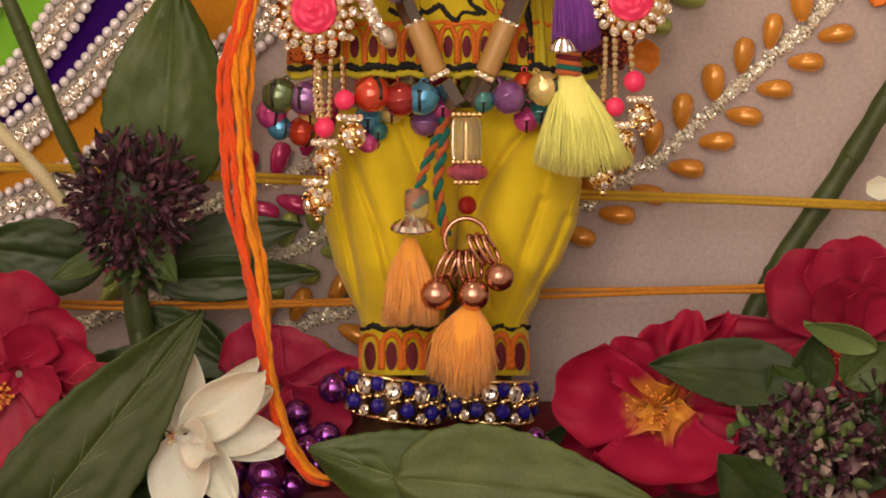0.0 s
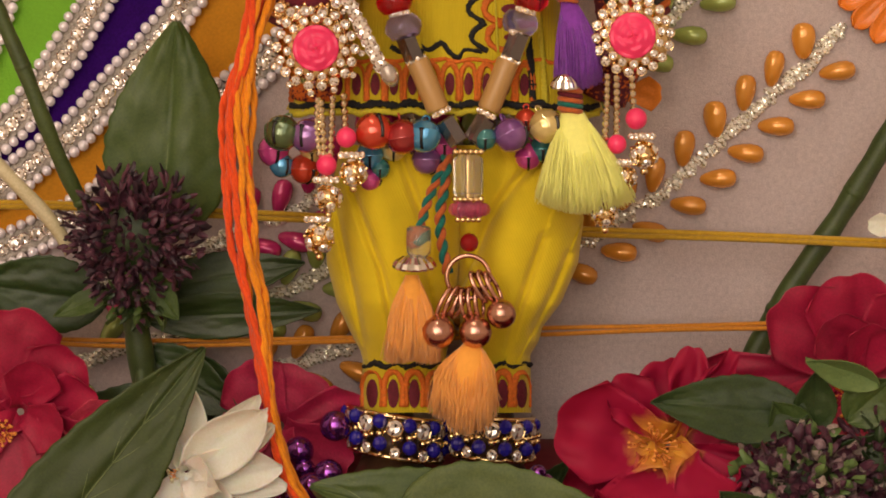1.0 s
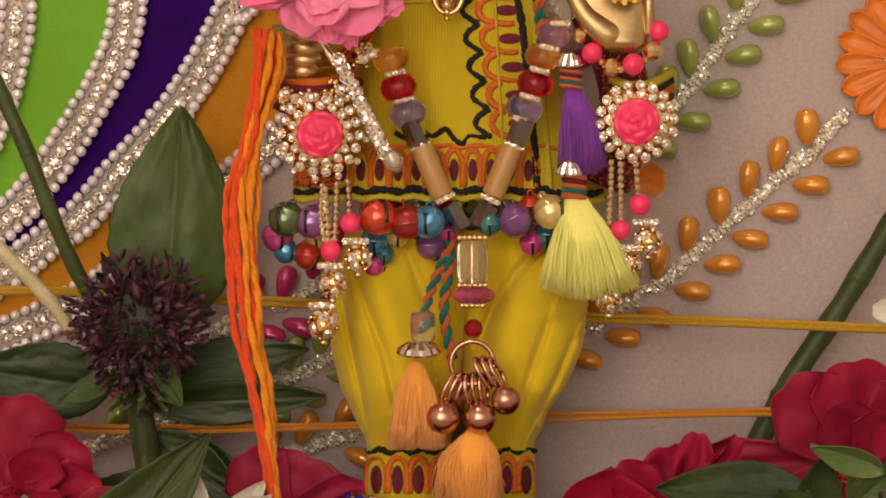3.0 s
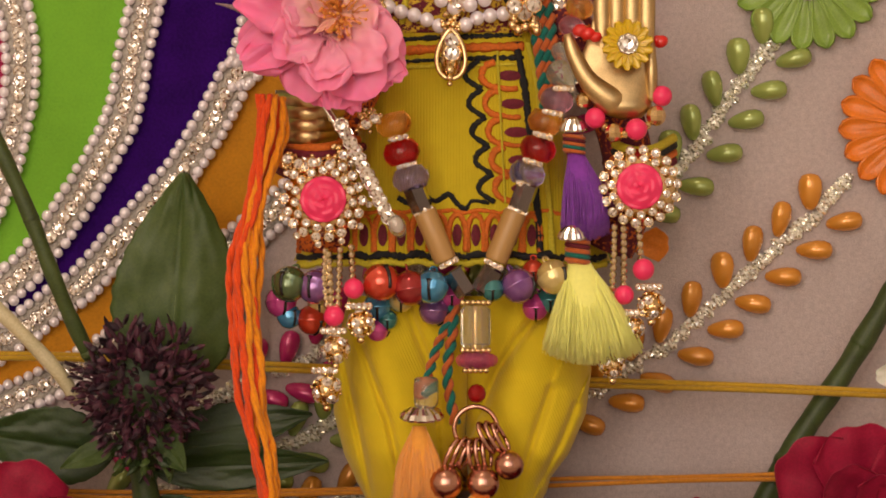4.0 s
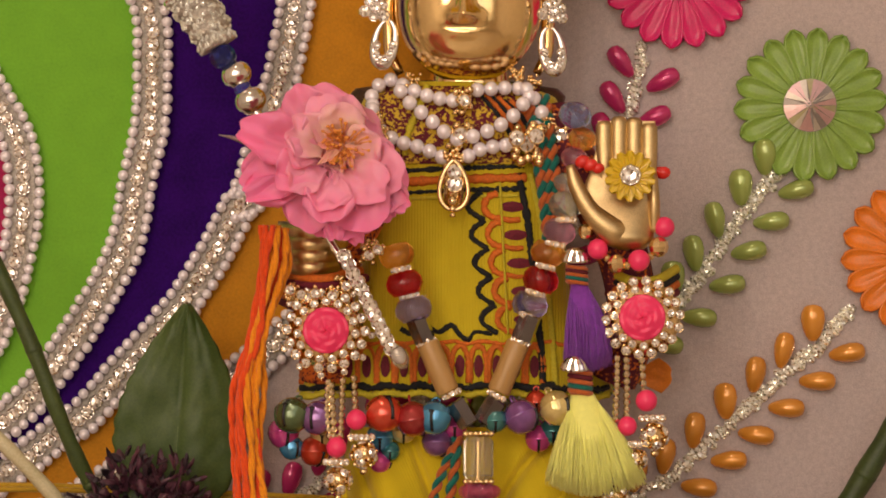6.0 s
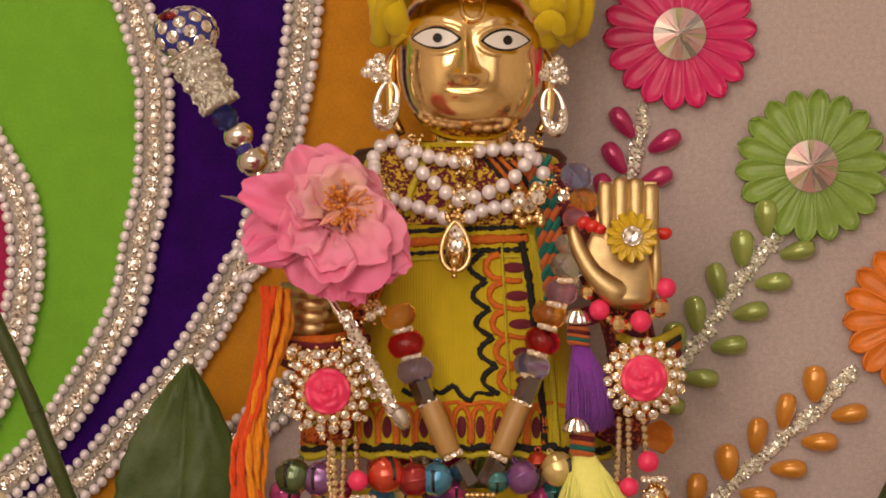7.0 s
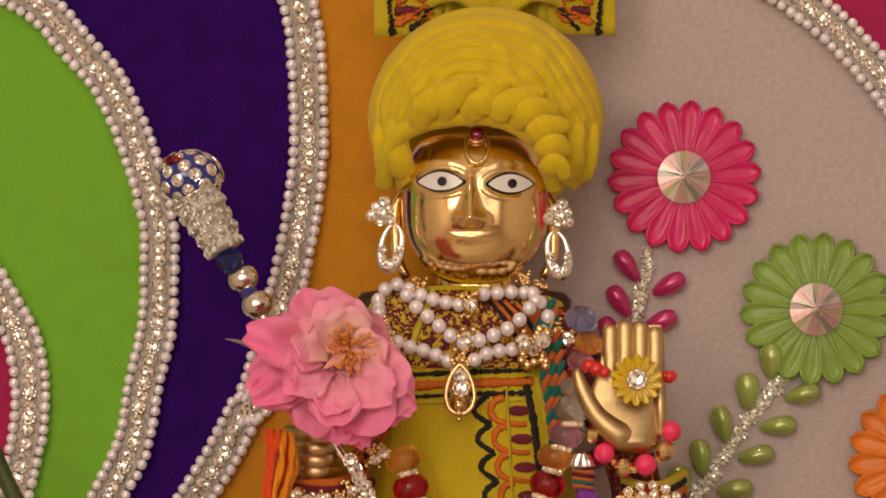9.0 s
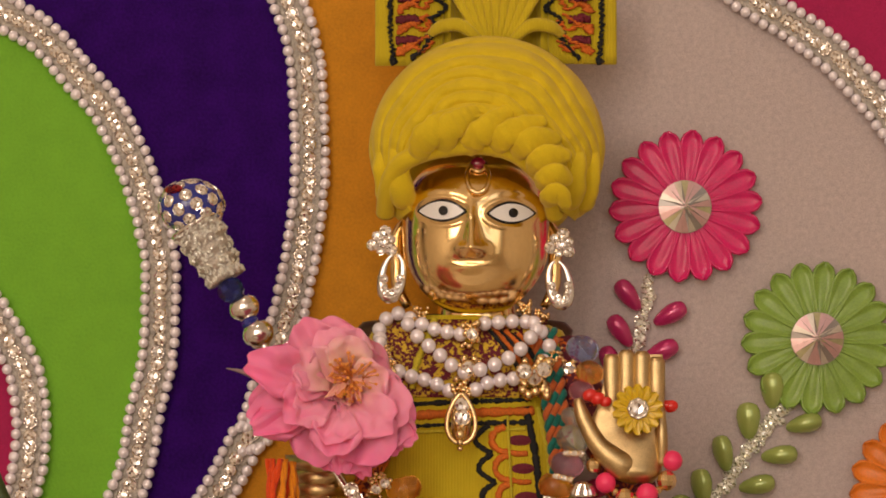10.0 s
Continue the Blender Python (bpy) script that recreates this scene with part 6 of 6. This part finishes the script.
# threads stretched across
for words, pts, mat, r in (("ochre thread stretched across the backdrop", [(-824, -302), (-644, -305), (-314, -321), (-64, -332), (256, -349), (536, -358), (876, -373)], GOLD_YARN, 7),
                           ("orange thread stretched across the backdrop", [(-804, -534), (-734, -542), (-534, -549), (-164, -542), (186, -527), (436, -520), (716, -514)], yarn("orange_thread_line", (0.62, 0.24, 0.015)), 6)):
    root = thing("thread", at(pts[0], 0.03), words, "thread", "threads")
    for n in range(2):
        line = path3([(x, v + (n - 0.5) * (9 + 2.5 * math.sin(x / 90.0))) for x, v in pts], 0.028 + 0.001 * n, 10)
        part("strand", [tube(line, r * 0.72 * UNIT, 8)], mat, root)

# stems
stalk("dark green stem slanting against the backdrop", [(876, -66), (804, -181), (716, -326), (636, -446), (566, -576), (526, -706)], [0.034, 0.034, 0.036, 0.036, 0.034, 0.02], 21, STEM)
stalk("green basil stem slanting beside the figure", [(-829, 168), (-789, 83), (-729, -52), (-689, -156), (-639, -271), (-564, -406), (-524, -566), (-504, -766)], [-0.012, -0.01, -0.008, -0.006, 0.0, 0.01, 0.015, 0.012], 14, STEM)
stalk("pale cream stem tip beside the basil", [(-794, -211), (-734, -271), (-679, -331), (-642, -386)], [0.0, 0.0, 0.002, 0.004], 13, CREAM_STEM)
stalk("thick green stem under the basil head", [(-539, -436), (-524, -546), (-509, -646), (-484, -806)], [0.012, 0.016, 0.018, 0.02], 24, STEM)
stalk("thin green stick under the closed hand", [(-244, 108), (-243, 48), (-249, -22)], [-0.012, -0.0155, -0.012], 9, LEAF_PALE)
solo("sepal", [tube(path3([(-399, 321), (-374, 316), (-344, 306)], [-0.03, -0.031, -0.033], 5), [UNIT * r for r in np.linspace(1, 7, len(path3([(-399, 321), (-374, 316), (-344, 306)], [-0.03, -0.031, -0.033], 5)))], 8)], BRACT_PALE, "thin grey-brown sepal behind the pink rose", "sepal")
# basil on the one side
leaf("large dark green basil leaf standing upright", (-482, -372), (-453, 28), 232, 0.016, LEAF, 3, 0.02, -0.05, 0, 1)
leaf("dark basil leaf behind the flower head", (-579, -476), (-834, -436), 140, 0.02, LEAF_DARK, 5, 0.04, 0.05, 0, 2)
leaf("dark basil leaf lying behind the wool", (-509, -506), (-192, -484), 88, 0.026, LEAF_DARK, 3, 0.03, 0.06, 10, 3)
leaf("dark basil leaf behind the wool", (-494, -451), (-219, -406), 96, 0.03, LEAF_DARK, 3, 0.03, 0.06, -14, 4)
leaf("dark basil leaf below the flower head", (-524, -566), (-334, -674), 110, 0.022, LEAF_DARK, 8, 0.06, 0.06, 0, 5)
leaf("small green basil leaf by the flower head", (-514, -426), (-444, -511), 60, 0.002, LEAF, 15, 0.1, 0.1, 0, 6)
leaf("small green basil leaf by the flower head", (-574, -456), (-674, -506), 46, 0.006, LEAF, 10, 0.1, 0.1, 20, 7)
leaf("dark basil leaf low behind the petals", (-434, -566), (-404, -766), 150, 0.03, LEAF_DARK, 4, 0.05, 0.05, 0, 8)
leaf("dark basil leaf low behind the petals", (-644, -806), (-464, -606), 190, 0.026, LEAF_DARK, 4, 0.05, 0.05, 0, 9)
basil_head("dark purple basil flower head on a green stem", (-532, -358), 122, 122, -0.002, [BRACT, BRACT, living("dark_bract", (0.04, 0.018, 0.03), (0.015, 0.007, 0.012), 0.5, 200)], 760, 3, 24)
basil_head("small green basil buds under the flower head", (-519, -461), 60, 60, 0.004, [LEAF, LEAF_DARK, BRACT], 120, 5, 26)

# roses
ring = lambda n, length, width, tilt, cup, curl, start, off: [(360 * k / n + off, length * (0.86 + 0.26 * ((k * 7) % 5) / 4), width, tilt, cup, curl, start) for k in range(n)]
far = lambda rows: [(t, n * (1 + 0.22 * math.cos(radians(t - 222))), w * (1 + 0.08 * math.cos(radians(t - 222))), a, c, b, q) for t, n, w, a, c, b, q in rows]
flower("pink_rose", "open pink rose with orange stamens in the closed hand", (-193, 280), -0.034,
       far(ring(8, 126, 128, 5, 0.10, -0.05, 8, 15) + ring(9, 128, 104, 22, 0.14, -0.13, 10, 40)) + [(203, 172, 80, 16, 0.25, -0.05, 4), (160, 176, 105, 24, 0.22, -0.08, 6), (300, 148, 130, 32, 0.14, -0.14, 8), (338, 130, 118, 32, 0.14, -0.14, 8), (100, 112, 105, 34, 0.2, -0.1, 8)]
       + [(258 + 13 * k, 128 + 9 * (k % 3), 66, 9 + 3 * (k % 2), 0.3, -0.08, 12) for k in range(6)] + far(ring(6, 100, 96, 48, 0.16, -0.18, 24, 200)) + [(215, 84, 80, 52, 0.16, -0.1, 34), (262, 88, 92, 54, 0.12, -0.12, 32), (168, 76, 76, 54, 0.16, -0.1, 34)], PINK_PETAL, 60, (-177, 302), 44, 3, lean=(2, 4), ruffle=0.15, rise=0.006, glow=living("pale_petal_base", (0.95, 0.55, 0.34), (0.95, 0.36, 0.40), 0.6, 160))
flower("red_rose", "open red rose with a yellow heart lying at the feet", (421, -731), -0.02,
       [(215, 215, 170, 2, 0.16, 0.05, 8), (40, 170, 150, 4, 0.14, 0.05, 8), (95, 150, 150, 4, 0.15, 0.0, 8), (62, 205, 60, 8, 0.45, 0.1, 8), (78, 150, 92, 18, 0.4, -0.25, 30), (172, 218, 205, 10, 0.34, 0.16, 6), (132, 150, 110, 12, 0.3, 0.1, 20),
        (238, 190, 170, 14, 0.16, 0.14, 8), (345, 190, 90, 12, 0.2, 0.05, 0), (310, 170, 170, 20, 0.16, 0.2, 10), (266, 146, 280, 36, 0.26, 0.34, 34)],
       ROSE_PETAL, 38, (396, -730), 46, 7, lean=(-12, 4), ruffle=0.12)
flower("red_rose", "large red rose lying against the backdrop", (746, -606), -0.004,
       [(95, 185, 200, 6, 0.12, 0.12, 8), (140, 200, 190, 8, 0.14, 0.12, 8), (50, 190, 200, 8, 0.14, 0.1, 8), (180, 330, 130, 4, 0.15, 0.06, 8), (0, 160, 180, 10, 0.1, 0.1, 8), (225, 170, 160, 20, 0.2, 0.2, 8), (290, 160, 180, 20, 0.2, 0.2, 8), (112, 130, 130, 26, 0.22, 0.1, 10), (65, 120, 120, 30, 0.22, 0.1, 10)],
       RED_PETAL, 30, (736, -646), 40, 9)
flower("red_rose", "open red rose with yellow stamens beside a leaf", (-734, -671), -0.006,
       [(95, 190, 190, 8, 0.12, 0.1, 6), (45, 150, 160, 10, 0.14, 0.1, 6), (10, 150, 160, 12, 0.14, 0.12, 6), (325, 170, 150, 14, 0.14, 0.15, 6), (280, 190, 170, 12, 0.12, 0.1, 6), (150, 170, 160, 10, 0.14, 0.1, 6), (210, 170, 160, 10, 0.14, 0.1, 6), (70, 110, 120, 26, 0.2, 0.1, 8), (340, 100, 110, 30, 0.2, 0.1, 8)],
       RED_PETAL, 30, (-768, -706), 26, 12)
flower("magenta_rose", "magenta rose lying behind a white jasmine flower", (-274, -696), 0.018,
       [(60, 110, 190, 6, 0.12, 0.05, 8), (10, 165, 130, 6, 0.12, 0.1, 8), (120, 130, 150, 6, 0.12, 0.1, 8), (330, 150, 130, 12, 0.14, 0.15, 8), (270, 120, 160, 20, 0.14, 0.15, 8), (200, 120, 120, 10, 0.14, 0.1, 8)], MAGENTA_PETAL, 0, None, 0, 15)
flower("pink_petal", "loose pink rose petal by the red rose", (-654, -696), -0.012, [(20, 110, 80, 14, 0.2, 0.1, 0), (330, 90, 60, 20, 0.25, 0.1, 0)], living("pink_red_petal", (0.55, 0.05, 0.10), (0.4, 0.02, 0.05), 0.6, 50), seed=17)
flower("orange_petal", "loose orange petal hanging on the backdrop", (341, -104), 0.03, [(5, 66, 72, 10, 0.15, 0.1, 0)], living("orange_petal", (0.80, 0.27, 0.03), (0.7, 0.2, 0.02), 0.6, 50), seed=18)
flower("pale_petal", "pale cream petal by the backdrop", (836, -341), 0.01, [(175, 72, 50, 6, 0.15, 0.1, 0)], WHITE_PETAL, seed=19)
flower("jasmine_flower", "white jasmine flower lying beside the wool", (-439, -776), -0.03,
       [(94, 158, 76, 6, 0.2, 0.02, 0), (118, 120, 60, 6, 0.2, 0.02, 0), (49, 182, 56, 8, 0.3, 0.02, 6), (27, 172, 62, 10, 0.25, 0.05, 8), (-8, 172, 66, 6, 0.2, 0.0, 6), (8, 165, 84, 12, 0.2, 0.02, 8), (308, 145, 80, 10, 0.16, 0.05, 4), (262, 150, 110, 8, 0.16, 0.1, 4),
        (41, 192, 100, 20, 0.28, 0.06, 8), (338, 92, 92, 46, 0.3, 0.2, 14)],
       WHITE_PETAL, 8, (-464, -781), 14, 21, broad=False, stamen_mat=CREAM_STEM, tip=0.55)

# leaves in front
leaf("broad green basil leaf in front of the red rose", (-794, -1046), (-416, -566), 214, -0.036, LEAF_DEEP, 3, 0.02, 0.01, 0, 22, blunt=0.7)
leaf("broad green basil leaf lying over the feet", (141, -921), (-208, -806), 190, -0.04, LEAF, 2, 0.02, -0.07, 0, 23)
leaf("broad green basil leaf lying over the feet", (-64, -856), (386, -898), 215, -0.044, LEAF_MID, 4, 0.03, -0.07, 0, 24, blunt=0.62)
leaf("dark green leaf over the red rose", (666, -674), (388, -654), 120, -0.034, LEAF_DARK, 5, 0.06, 0.05, 15, 25)
leaf("pale curled leaf tip over the red rose", (792, -618), (660, -562), 62, -0.036, LEAF_PALE, 10, 0.1, 0.25, -30, 26)
leaf("small dark green leaf by the basil head", (676, -706), (676, -586), 78, -0.03, LEAF_DARK, 14, 0.1, 0.12, 0, 27)
leaf("small dark green leaf by the basil head", (656, -726), (598, -646), 80, -0.031, LEAF, 12, 0.1, 0.12, 0, 28)
leaf("green leaf by the basil head", (736, -686), (816, -606), 90, -0.03, LEAF, 10, 0.1, 0.12, 0, 29)
leaf("dark green leaf below the basil head", (616, -926), (506, -806), 110, -0.047, LEAF_DARK, 10, 0.1, 0.1, 0, 30)
leaf("dark green leaf behind the basil head", (696, -866), (836, -696), 170, -0.02, LEAF_DARK, 8, 0.1, 0.1, 0, 31)
leaf("dark green leaf behind the basil head", (566, -886), (736, -706), 200, -0.016, LEAF_DARK, 6, 0.06, 0.08, 0, 32)
leaf("dark green leaf low beside the jasmine", (-614, -936), (-434, -826), 150, -0.02, LEAF_DARK, 6, 0.06, 0.08, 0, 33)
leaf("dark green leaf low by the red rose", (166, -926), (246, -746), 120, 0.01, LEAF_DARK, 6, 0.06, 0.08, 0, 34)
basil_head("faded purple basil flower head in leaves", (661, -806), 125, 108, -0.034, [BRACT_PALE, BRACT, FLORET, BRACT, LEAF_PALE, BRACT], 700, 8, 25, 0.95)
basil_head("dark basil flower head behind another", (786, -766), 70, 100, -0.026, [BRACT, LEAF_DARK, BRACT], 220, 9, 27)

# purple metal beads
beads = thing("purple_bead_garland", at((-284, -886), -0.02), "garland of shiny purple metal beads at the feet", "bead garland")
for x, y, r, d in ((589, 690, 28, 0.0), (525, 735, 27, 0.006), (497, 745, 22, 0.012), (577, 775, 26, -0.004), (545, 800, 26, -0.012), (520, 822, 22, -0.008), (470, 845, 35, -0.026), (408, 845, 28, -0.022), (435, 815, 24, -0.012), (370, 868, 24, -0.024),
                   (330, 872, 30, -0.028), (405, 892, 30, -0.026), (470, 892, 34, -0.03), (515, 865, 26, -0.02), (950, 775, 16, -0.01), (965, 790, 15, -0.008), (300, 890, 24, -0.026), (560, 830, 24, -0.01), (535, 768, 20, 0.004)):
    bead("round", PURPLE_BEAD, beads, (x - 764, -6 - y), d, r)
mat_cloth = living("dark_red_cloth", (0.16, 0.01, 0.02), (0.09, 0.006, 0.012), 0.85, 60)
grid = [[Vector((x, y, 0.012 + 0.006 * noise.noise(Vector((x * 30, y * 30, 1))) + 0.025 * max(0, (y + 0.005) / 0.05))) for x in np.linspace(-0.26, 0.26, 60)] for y in np.linspace(-0.09, 0.045, 18)]
solo("altar_cloth", [sheet(grid)], mat_cloth, "dark red cloth under the flowers", "cloth", solid=0.0008)
